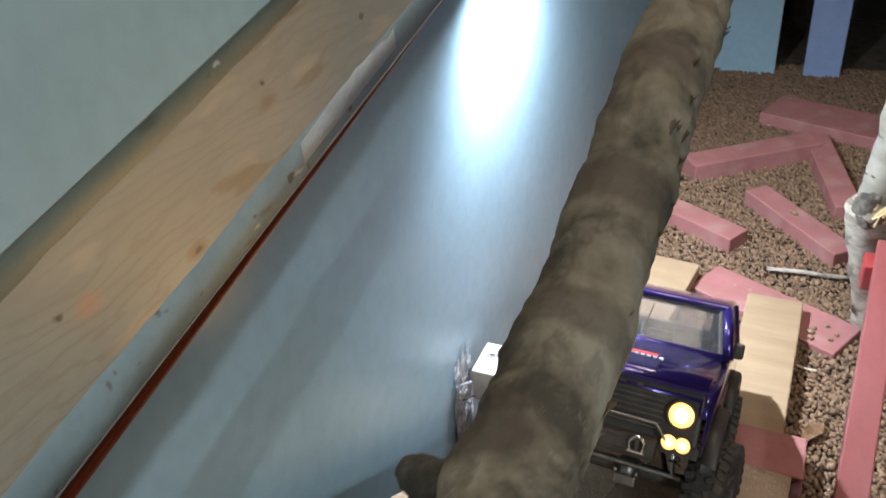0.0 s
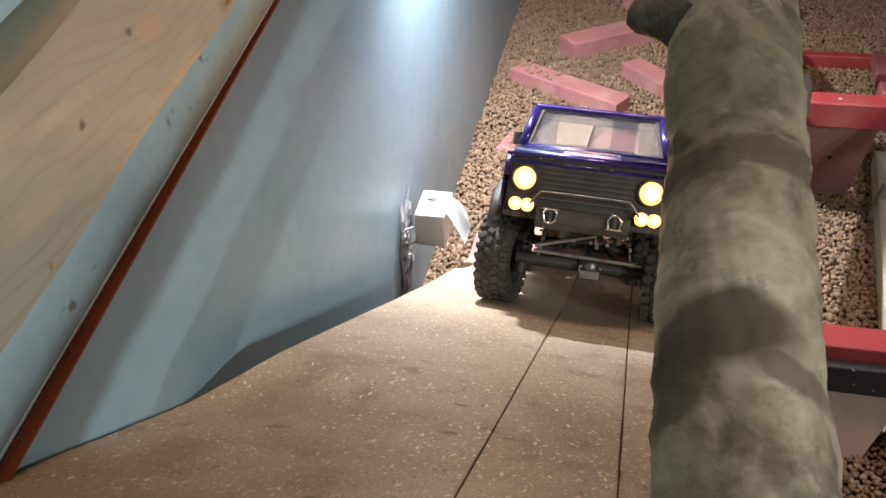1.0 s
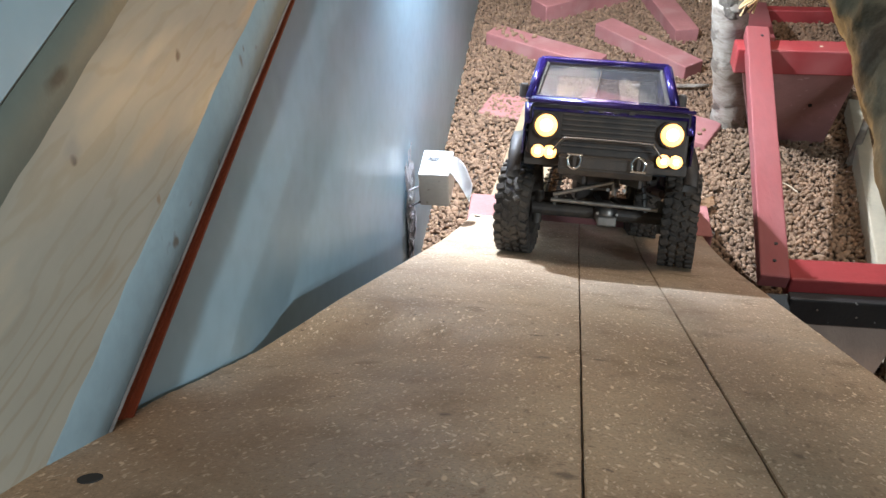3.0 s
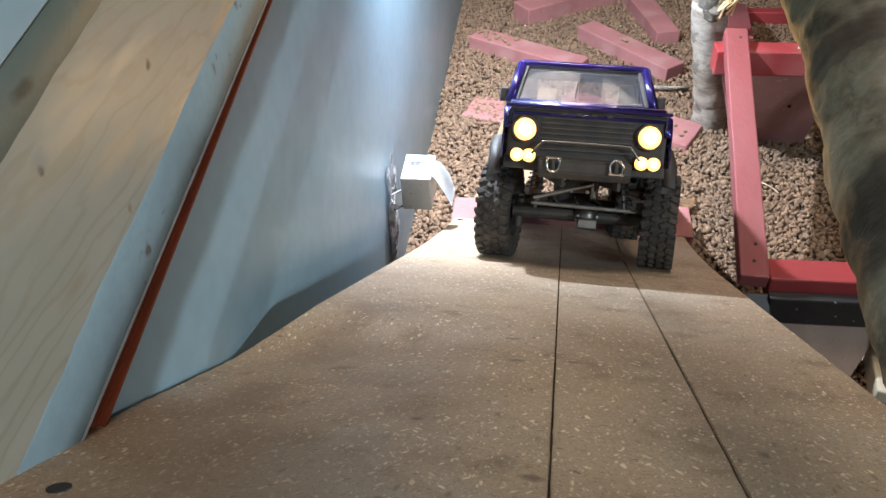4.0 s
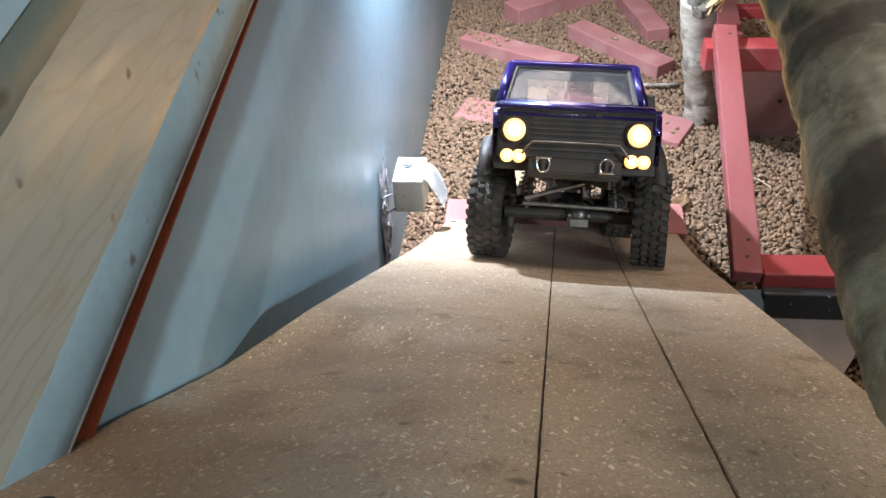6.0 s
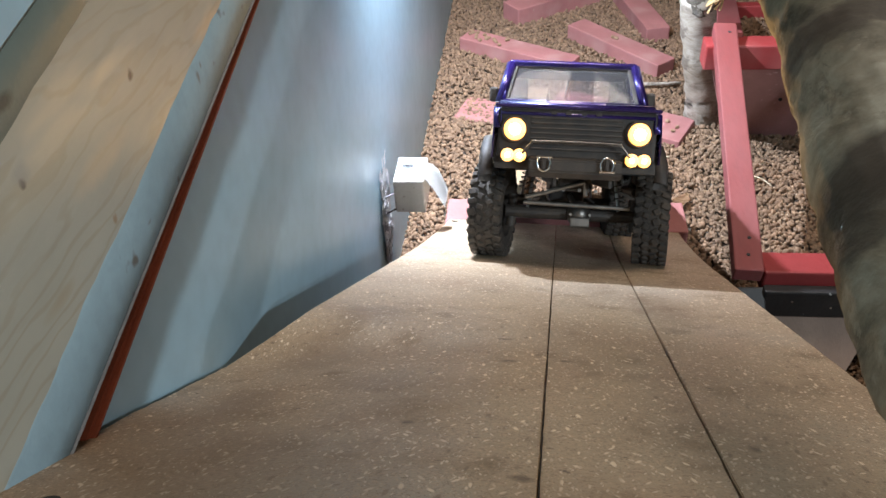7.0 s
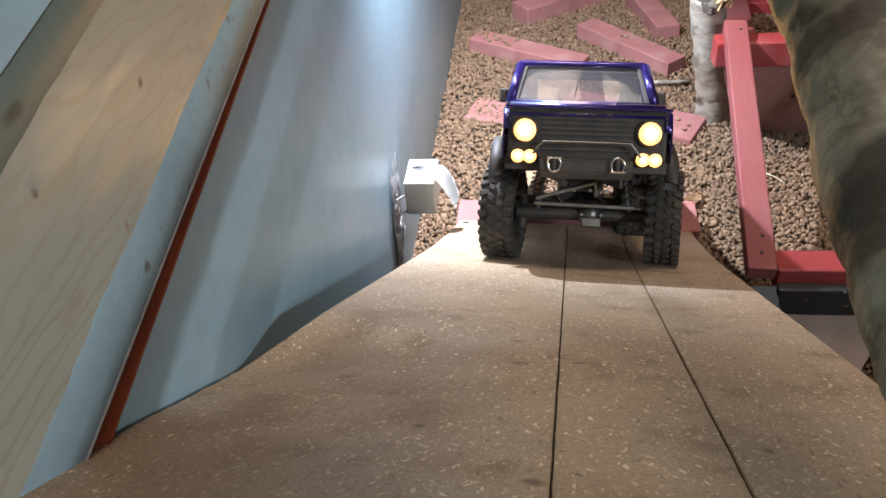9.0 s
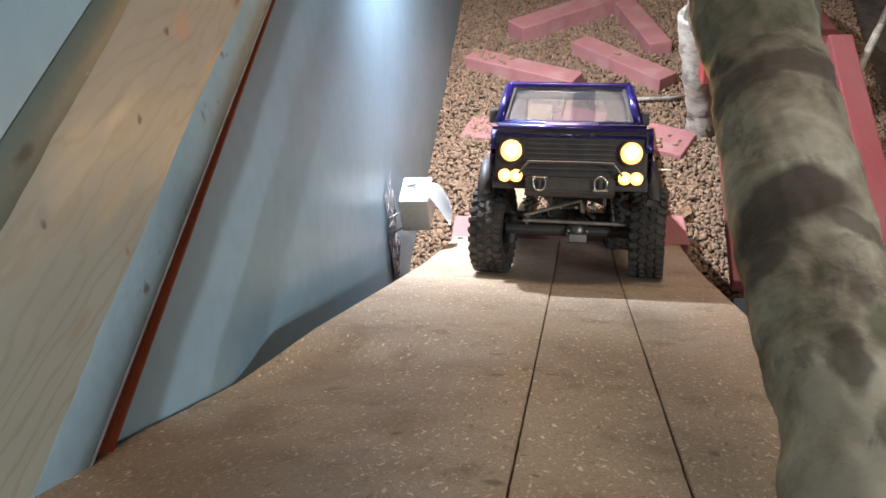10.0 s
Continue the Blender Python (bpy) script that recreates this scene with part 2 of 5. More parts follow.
def bark_material(name, dark, mid, light, stretch, scale=26, patch=8, relief=0.004, lo=0.34, hi=0.66, bend=0.6, spread=0.54, rough=0.78, ring=(1, 1, 1), wrinkle=0.0):
    """Bark: mottling in three tones under larger dark patches that may run round the stem, wrinkled across, with relief."""
    m = bpy.data.materials.new(name)
    m.use_nodes = True
    N, L = m.node_tree.nodes, m.node_tree.links
    b = N["Principled BSDF"]
    b.inputs["Roughness"].default_value = 0.82
    tc = N.new("ShaderNodeTexCoord")

    def cloud(s, detail, rough, squeeze):
        mp = N.new("ShaderNodeMapping")
        mp.inputs["Scale"].default_value = squeeze
        L.new(tc.outputs["Object"], mp.inputs["Vector"])
        n = N.new("ShaderNodeTexNoise")
        n.inputs["Scale"].default_value, n.inputs["Detail"].default_value, n.inputs["Roughness"].default_value = s, detail, rough
        n.inputs["Distortion"].default_value = bend
        L.new(mp.outputs[0], n.inputs["Vector"])
        return n.outputs[0]

    def over(fac, colour):
        x = N.new("ShaderNodeMix")
        x.data_type = "RGBA"
        x.inputs[7].default_value = (*colour, 1)
        L.new(fac, x.inputs[0])
        L.new(b.inputs["Base Color"].links[0].from_socket, x.inputs[6])
        L.new(x.outputs[2], b.inputs["Base Color"])

    def step(socket, lo, hi, much):
        p = N.new("ShaderNodeMapRange")
        p.inputs[1].default_value, p.inputs[2].default_value, p.inputs[4].default_value = lo, hi, much
        L.new(socket, p.inputs[0])
        return p.outputs[0]

    grain = cloud(scale, 12, rough, stretch)
    r = N.new("ShaderNodeValToRGB")
    stops = r.color_ramp.elements
    stops[0].position, stops[0].color = lo, (*dark, 1)
    stops[1].position, stops[1].color = hi, (*light, 1)
    stops.new(0.49).color = (*mid, 1)
    L.new(grain, r.inputs[0])
    L.new(r.outputs[0], b.inputs["Base Color"])
    over(step(cloud(patch, 6, 0.6, ring), spread, spread + 0.045, 0.7), tuple(c * 0.8 for c in dark))
    height = grain
    if wrinkle:
        fine = cloud(150, 6, 0.6, (0.22, 1.0, 0.22))
        over(step(fine, 0.56, 0.68, wrinkle), tuple(c * 0.5 for c in mid))
        over(step(cloud(62, 9, 0.72, (1.0, 0.75, 1.0)), 0.55, 0.61, 0.38), tuple(c * 0.9 for c in dark))
        over(step(cloud(85, 9, 0.72, (0.8, 1.0, 0.8)), 0.58, 0.64, 0.42), light)
        both = N.new("ShaderNodeMath")
        both.operation = "MULTIPLY_ADD"
        both.inputs[1].default_value = 0.22
        L.new(fine, both.inputs[0])
        L.new(grain, both.inputs[2])
        height = both.outputs[0]
    bp = N.new("ShaderNodeBump")
    bp.inputs["Strength"].default_value, bp.inputs["Distance"].default_value = 0.9, relief
    L.new(height, bp.inputs["Height"])
    L.new(bp.outputs[0], b.inputs["Normal"])
    return m


def add_marks(m, marks, flat=False, rim=(0.45, 1.25)):
    """Soft-edged knots, scuffs, stains and painted shade at places (y, z) on a wall, or (x, y) on a floor: half sizes,
    colour, strength.
    """
    N, L = m.node_tree.nodes, m.node_tree.links
    b = N["Principled BSDF"]
    tc = next(n for n in N if n.bl_idname == "ShaderNodeTexCoord")
    warp = N.new("ShaderNodeTexNoise")
    warp.inputs["Scale"].default_value, warp.inputs["Detail"].default_value = 130, 4
    L.new(tc.outputs["Object"], warp.inputs["Vector"])
    off = N.new("ShaderNodeVectorMath")
    off.operation = "MULTIPLY_ADD"
    off.inputs[1].default_value = (0.006, 0.006, 0.006)
    L.new(warp.outputs["Color"], off.inputs[0])
    L.new(tc.outputs["Object"], off.inputs[2])
    for y, z, ry, rz, colour, much in marks:
        mp = N.new("ShaderNodeMapping")
        first, second = -(y + 0.003) / ry, -(z + 0.003) / rz
        mp.inputs["Location"].default_value = (first, second, 0) if flat else (0, first, second)
        mp.inputs["Scale"].default_value = (1 / ry, 1 / rz, 0) if flat else (0, 1 / ry, 1 / rz)
        L.new(off.outputs[0], mp.inputs["Vector"])
        far = N.new("ShaderNodeVectorMath")
        far.operation = "LENGTH"
        L.new(mp.outputs[0], far.inputs[0])
        r = N.new("ShaderNodeMapRange")
        r.inputs[1].default_value, r.inputs[2].default_value, r.inputs[3].default_value, r.inputs[4].default_value = *rim, much, 0.0
        L.new(far.outputs["Value"], r.inputs[0])
        x = N.new("ShaderNodeMix")
        x.data_type = "RGBA"
        x.inputs[7].default_value = (*colour, 1)
        L.new(r.outputs[0], x.inputs[0])
        L.new(b.inputs["Base Color"].links[0].from_socket, x.inputs[6])
        L.new(x.outputs[2], b.inputs["Base Color"])


PINE = pine_material()
BROWN, DARK_BROWN, RUST = (0.30, 0.19, 0.10), (0.10, 0.065, 0.04), (0.58, 0.30, 0.19)
add_marks(PINE, ((0.381, 0.7206, 0.0035, 0.0030, DARK_BROWN, 0.85), (0.570, 0.718, 0.0120, 0.0070, BROWN, 0.7), (0.572, 0.717, 0.0050, 0.0030, DARK_BROWN, 0.7), (0.445, 0.747, 0.0040, 0.0032, DARK_BROWN, 0.8),
                 (0.468, 0.741, 0.0130, 0.0090, RUST, 0.6), (0.690, 0.787, 0.0140, 0.0060, BROWN, 0.55), (0.688, 0.804, 0.0035, 0.0025, DARK_BROWN, 0.8), (0.857, 0.805, 0.0050, 0.0035, DARK_BROWN, 0.7),
                 (0.2700, 0.727, 0.0026, 0.0024, DARK_BROWN, 0.8), (0.2717, 0.731, 0.0060, 0.0055, (0.30, 0.29, 0.27), 0.5), (0.322, 0.669, 0.0022, 0.0026, BROWN, 0.8), (0.50, 0.70, 0.030, 0.006, (0.62, 0.44, 0.26), 0.5), (0.33, 0.70, 0.030, 0.008, (0.66, 0.48, 0.29), 0.4)))
SCUFF = (0.17, 0.16, 0.14)
STAIN_AND_SHADE, FLECK = (0.24, 0.165, 0.11), (0.10, 0.07, 0.05)
# brown stains; those at (0.345, 0.55) and (0.30, 0.62) paint a shadow
add_marks(CHIP, ((0.10, 0.20, 0.085, 0.085, STAIN_AND_SHADE, 0.42), (0.255, 0.165, 0.060, 0.055, (0.33, 0.20, 0.115), 0.34), (0.335, 0.21, 0.045, 0.085, (0.30, 0.19, 0.12), 0.26), (0.16, 0.30, 0.05, 0.045, STAIN_AND_SHADE, 0.26), (0.078, 0.40, 0.034, 0.050, STAIN_AND_SHADE, 0.5), (0.105, 0.47, 0.030, 0.026, STAIN_AND_SHADE, 0.45), (0.062, 0.30, 0.022, 0.034, STAIN_AND_SHADE, 0.45), (0.125, 0.33, 0.030, 0.020, STAIN_AND_SHADE, 0.35), (0.345, 0.55, 0.030, 0.075, STAIN_AND_SHADE, 0.45), (0.30, 0.62, 0.020, 0.040, STAIN_AND_SHADE, 0.3),
                 (0.2092, 0.4166, 0.0060, 0.0022, FLECK, 0.75), (0.2136, 0.3641, 0.0060, 0.0022, FLECK, 0.75), (0.2497, 0.3693, 0.0050, 0.0022, FLECK, 0.75), (0.2225, 0.2041, 0.0050, 0.0030, FLECK, 0.7), (0.165, 0.26, 0.0040, 0.0030, FLECK, 0.6), (0.33, 0.25, 0.0030, 0.0040, FLECK, 0.6)), True)
add_marks(TRIM_BLUE, ((0.458, 0.680, 0.0022, 0.0048, SCUFF, 0.85), (0.466, 0.684, 0.0016, 0.0024, SCUFF, 0.8), (0.655, 0.704, 0.0130, 0.0040, SCUFF, 0.6), (0.625, 0.690, 0.0080, 0.0030, SCUFF, 0.5), (0.75, 0.722, 0.012, 0.004, SCUFF, 0.5),
                      (0.640, 0.697, 0.0050, 0.0016, (0.62, 0.64, 0.64), 0.8), (0.71, 0.713, 0.009, 0.002, (0.60, 0.62, 0.62), 0.8), (0.56, 0.684, 0.002, 0.0015, SCUFF, 0.8), (0.35, 0.647, 0.003, 0.001, SCUFF, 0.6), (0.84, 0.742, 0.010, 0.005, SCUFF, 0.6)))
BIRCH = bark_material("birch_bark", (0.14, 0.110, 0.082), (0.38, 0.328, 0.262), (0.54, 0.49, 0.415), (0.8, 0.8, 1.5), 26, 11, 0.003)
LOG = bark_material("dark_birch_bark", (0.085, 0.064, 0.042), (0.305, 0.243, 0.165), (0.49, 0.415, 0.305), (0.9, 1.1, 0.9), 24, 15, 0.0030, 0.36, 0.62, 0.3, 0.605, 0.64, (0.40, 1.0, 0.40), 0.08)
SCAR, MOSS = (0.075, 0.052, 0.036), (0.11, 0.105, 0.055)
# the leaning log's darker upper length, moss, scars and rings, from its foot upwards
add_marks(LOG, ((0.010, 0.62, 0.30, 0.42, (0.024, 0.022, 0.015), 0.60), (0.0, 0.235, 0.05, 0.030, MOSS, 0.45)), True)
add_marks(LOG, ((-0.006, 0.128, 0.020, 0.013, SCAR, 0.9), (-0.017, 0.112, 0.010, 0.009, SCAR, 0.7), (0.012, 0.116, 0.014, 0.005, SCAR, 0.7), (0.004, 0.192, 0.040, 0.007, SCAR, 0.8), (-0.012, 0.186, 0.012, 0.005, SCAR, 0.6), (0.010, 0.078, 0.008, 0.010, MOSS, 0.8), (-0.004, 0.068, 0.005, 0.012, SCAR, 0.7), (0.004, 0.090, 0.004, 0.006, SCAR, 0.6),
                (0.003, 0.046, 0.006, 0.009, MOSS, 0.8), (0.012, 0.058, 0.004, 0.008, SCAR, 0.6), (-0.010, 0.300, 0.030, 0.016, SCAR, 0.8), (0.012, 0.355, 0.030, 0.012, SCAR, 0.6), (0.0, 0.430, 0.040, 0.016, SCAR, 0.7), (0.010, 0.520, 0.030, 0.022, SCAR, 0.6), (0.005, 0.610, 0.030, 0.016, SCAR, 0.6)), True, (0.72, 1.08))
STUB = bark_material("dark_stub_bark", (0.035, 0.028, 0.022), (0.11, 0.092, 0.07), (0.22, 0.19, 0.15), (1, 1, 1), 50, 20, 0.006)
SPLINTER = mat("splintered_wood", (0.72, 0.50, 0.24), 0.7, var=0.35, scale=60, bump=0.6)


# ---- mesh helpers ----
def mesh_object(name, bm, material, smooth=False):
    me = bpy.data.meshes.new(name)
    bm.normal_update()
    bm.to_mesh(me)
    bm.free()
    for p in me.polygons:
        p.use_smooth = smooth
    me.materials.append(material)
    return new(name, me)


def part(name, bm, material, parent, label="", smooth=False):
    ob = mesh_object(name, bm, material, smooth)
    ob.parent = parent
    if label:
        tagged(ob, label)
    return ob


def thing(name, m, label, category, group="", kind=""):
    ob = new(name)
    ob.matrix_world = m
    ob.empty_display_size = 0.02
    return tagged(ob, label, category, group, kind)


def box(x0, x1, y0, y1, z0, z1, bevel=0.0, segments=2, bm=None):
    """A box, bevelled; joined into bm where one is given."""
    b = bmesh.new()
    bmesh.ops.create_cube(b, size=1)
    for v in b.verts:
        v.co = Vector(((x0 + x1) / 2 + v.co.x * (x1 - x0), (y0 + y1) / 2 + v.co.y * (y1 - y0), (z0 + z1) / 2 + v.co.z * (z1 - z0)))
    if bevel:
        bmesh.ops.bevel(b, geom=b.edges[:], offset=bevel, segments=segments, affect="EDGES", profile=0.5)
    return join(bm, b)


def join(bm, b, m=None):
    if m is not None:
        b.transform(m)
    if bm is None:
        return b
    me = bpy.data.meshes.new("joined")
    b.to_mesh(me)
    b.free()
    bm.from_mesh(me)
    bpy.data.meshes.remove(me)
    return bm


def rod(a, c, r, r2=None, sides=12, bm=None, bevel=0.0):
    """A round bar from a to c."""
    a, c = Vector(a), Vector(c)
    b = bmesh.new()
    bmesh.ops.create_cone(b, cap_ends=True, segments=sides, radius1=r, radius2=r if r2 is None else r2, depth=(c - a).length)
    if bevel:
        bmesh.ops.bevel(b, geom=[e for e in b.edges if len(e.link_faces) == 2 and e.calc_face_angle(0) > 1.0], offset=bevel, segments=2, affect="EDGES")
    b.transform(Matrix.Translation((a + c) / 2) @ (c - a).to_track_quat("Z", "Y").to_matrix().to_4x4())
    return join(bm, b)


def prism(points, x0, x1, bevel=0.0, bm=None):
    """A profile of (y, z) points, from x0 to x1."""
    b = bmesh.new()
    vs = [[b.verts.new((x, y, z)) for y, z in points] for x in (x0, x1)]
    n = len(points)
    b.faces.new(vs[0][::-1])
    b.faces.new(vs[1])
    for k in range(n):
        b.faces.new((vs[0][k], vs[0][(k + 1) % n], vs[1][(k + 1) % n], vs[1][k]))
    bmesh.ops.recalc_face_normals(b, faces=b.faces[:])
    if bevel:
        bmesh.ops.bevel(b, geom=b.edges[:], offset=bevel, segments=2, affect="EDGES")
    return join(bm, b)


def tube(path, radii, sides=12, rough=0.0, seed=0, caps=True, ripple=0.0):
    """A bent round stem along the points of path, uneven by rough metres."""
    b = bmesh.new()
    rings = []
    pts = [Vector(p) for p in path]
    for k, p in enumerate(pts):
        d = (pts[min(k + 1, len(pts) - 1)] - pts[max(k - 1, 0)]).normalized()
        side = d.cross(Vector((0.3, 0.1, 1)) if abs(d.z) < 0.9 else Vector((0, 1, 0))).normalized()
        up = side.cross(d)
        ring = []
        for s in range(sides):
            a = 2 * math.pi * s / sides
            q = side * math.cos(a) + up * math.sin(a)
            r = radii[k]
            w = p + q * r
            r += rough * noise.noise(w * 28 + Vector((seed, 0, 0))) + 0.4 * rough * noise.noise(w * 90 + Vector((0, seed, 0))) + 0.3 * rough * noise.noise(w * 240 + Vector((0, 0, seed)))
            r += ripple * noise.noise(d * p.dot(d) * 60 + q * 0.4)
            ring.append(b.verts.new(p + q * r))
        rings.append(ring)
    for r0, r1 in zip(rings, rings[1:]):
        for s in range(sides):
            b.faces.new((r0[s], r0[(s + 1) % sides], r1[(s + 1) % sides], r1[s]))
    if caps:
        b.faces.new(rings[0][::-1])
        b.faces.new(rings[-1])
    bmesh.ops.recalc_face_normals(b, faces=b.faces[:])
    return b


# ---- the setting ----
SLOPE = 0.21  # the strips on the wall rise by this as they run away


def strip(name, lo, hi, x0, x1, material, y0=-0.6, y1=2.84, bevel=0.0, rise=SLOPE):
    """A board on the wall between two sloping lines, standing from x0 to x1."""
    b = bmesh.new()
    bmesh.ops.create_cube(b, size=1)
    for v in b.verts:
        y = y0 if v.co.y < 0 else y1
        v.co = Vector((x0 if v.co.x < 0 else x1, y, (lo if v.co.z < 0 else hi) + rise * y))
    if bevel:
        bmesh.ops.bevel(b, geom=b.edges[:], offset=bevel, segments=2, affect="EDGES")
    return mesh_object(name, b, material)


wall = mesh_object("wall_west", box(-0.10, 0.0, -2.5, 2.84, -0.05, 2.6), WALL_BLUE)
tagged(wall, "pale blue painted wall with soft shadow bands", "wall", kind="structure")
tagged(strip("trim", 0.7207, 0.7244, 0.0, 0.004, GAP, rise=0.1915), "dark gap under the upper panel", "gap", kind="structure")
upper = strip("trim", 0.7245, 1.75, 0.0, 0.016, PANEL_BLUE, bevel=0.0015, rise=0.191)
tagged(upper, "pale blue upper wall panel", "wall panel", kind="structure")
pine = strip("trim", 0.563, 0.7205, 0.0, 0.012, PINE, bevel=0.002, rise=0.192)
tagged(pine, "raw knotty pine board fixed along the wall", "board", kind="structure")
redline = strip("trim", 0.5345, 0.5420, 0.0, 0.0098, RED_LINE, bevel=0.0028, rise=0.216)
tagged(redline, "thin rust-red strip along the wall", "strip", kind="structure")
GREY_EDGE = mat("pale_grey_edge", (0.36, 0.37, 0.38), 0.6, var=0.25, scale=60, bump=0.3)
SEAM = mat("brown_seam", (0.13, 0.10, 0.08), 0.85, var=0.35, scale=70, bump=0.4)
tagged(strip("trim", 0.5331, 0.5344, 0.0, 0.0070, GREY_EDGE, bevel=0.0004, rise=0.216), "pale grey brim below the red strip", "strip", kind="structure")
tagged(strip("trim", 0.5421, 0.5463, 0.0, 0.0015, SEAM, rise=0.216), "dark brown groove above the red strip", "strip", kind="structure")
tagged(strip("trim", 0.5630, 0.5645, 0.0121, 0.0137, GREY_EDGE, bevel=0.0005, rise=0.1945), "pale worn lower edge of the painted board", "strip", kind="structure")


def paint_smear(lo, hi, material, wave, seed, flip=False, x=0.0118, y0=-0.3, steps=700):
    """A coat of paint over the pine between two sloping lines, one of them with an uneven brim."""
    b = bmesh.new()
    rows = []
    for k in range(steps):
        y = y0 + 0.0032 * k
        off = wave * (0.5 * noise.noise(Vector((y * 8, seed, 0))) + 0.35 * noise.noise(Vector((y * 45, seed + 3, 0))) - 2.2 * max(0.0, noise.noise(Vector((y * 3.1, seed + 9, 0))) - 0.25))
        z0, z1 = lo[0] + lo[1] * y, hi[0] + hi[1] * y
        if flip:
            z0 -= off
        else:
            z1 += off
        rows.append([b.verts.new((x, y, z0)), b.verts.new((x + 0.0010, y, z0 + 0.0010)), b.verts.new((x + 0.0012, y, (z0 + z1) / 2)), b.verts.new((x + 0.0010, y, z1 - 0.0010)), b.verts.new((x, y, z1))])
    for r0, r1 in zip(rows, rows[1:]):
        for s in range(4):
            b.faces.new((r0[s], r1[s], r1[s + 1], r0[s + 1]))
    bmesh.ops.recalc_face_normals(b, faces=b.faces[:])
    return mesh_object("trim", b, material, True)


OLIVE = mat("olive_stain", (0.185, 0.205, 0.17), 0.6, second=(0.15, 0.17, 0.14), scale=9, bump=0.2, spots=((40, 0.72, 0.78, (0.09, 0.08, 0.06)),))
tagged(paint_smear((0.5640, 0.195), (0.6015, 0.192), TRIM_BLUE, 0.007, 0.0), "smeared grey-blue paint over the lower edge of the pine", "paint", kind="structure")
tagged(paint_smear((0.6920, 0.206), (0.7208, 0.192), OLIVE, 0.003, 5.0, True), "olive grey stain along the upper edge of the pine", "paint", kind="structure")
add_marks(OLIVE, ((0.2774, 0.7607, 0.0085, 0.0040, (0.055, 0.055, 0.045), 0.85), (0.560, 0.826, 0.012, 0.006, (0.10, 0.10, 0.085), 0.7), (0.640, 0.838, 0.004, 0.002, (0.60, 0.60, 0.56), 0.8)))

FILLER = mat("pale_filler", (0.50, 0.55, 0.57), 0.6, var=0.2, scale=25, bump=0.4, bump_scale=120)
tagged(paint_smear((0.5215, 0.218), (0.5333, 0.218), FILLER, 0.007, 2.0, True, -0.0004, 0.62, 140), "pale filler smeared along the red strip", "filler", kind="structure")
tagged(paint_smear((0.5700, 0.200), (0.5960, 0.196), FILLER, 0.012, 7.0, False, 0.0124, 0.72, 62), "pale filler smeared over the blue paint", "filler", kind="structure")

# south and east walls and ceiling are unseen, added to bounce fill light
room = mesh_object("wall_south", box(-0.10, 3.6, -2.6, -2.5, -0.05, 2.6), PLATE)
tagged(room, "unseen room wall added to bounce fill light", "wall", kind="structure")
room = mesh_object("wall_east", box(3.5, 3.6, -2.5, 3.6, -0.05, 2.6), PLATE)
tagged(room, "unseen room wall added to bounce fill light", "wall", kind="structure")
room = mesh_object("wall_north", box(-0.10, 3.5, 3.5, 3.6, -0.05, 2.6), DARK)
tagged(room, "dark brown wall behind the course", "wall", kind="structure")
room = mesh_object("ceiling", box(-0.10, 3.6, -2.6, 3.6, 2.6, 2.7), PLATE)
tagged(room, "unseen ceiling added to bounce fill light", "ceiling", kind="structure")
ground = mesh_object("ground", box(-0.10, 3.6, -2.6, 3.6, -0.06, -0.012), SOIL)
tagged(ground, "brown bed under the clay pebbles", "ground", kind="structure")


def ramp_z(x, y):
    """The top of the ramp: one slope that eases at its foot."""
    z = 0.774 - 0.053 * x - 0.645 * y
    if y > 0.80:
        z += 0.19 * (y - 0.80) ** 2
    return z


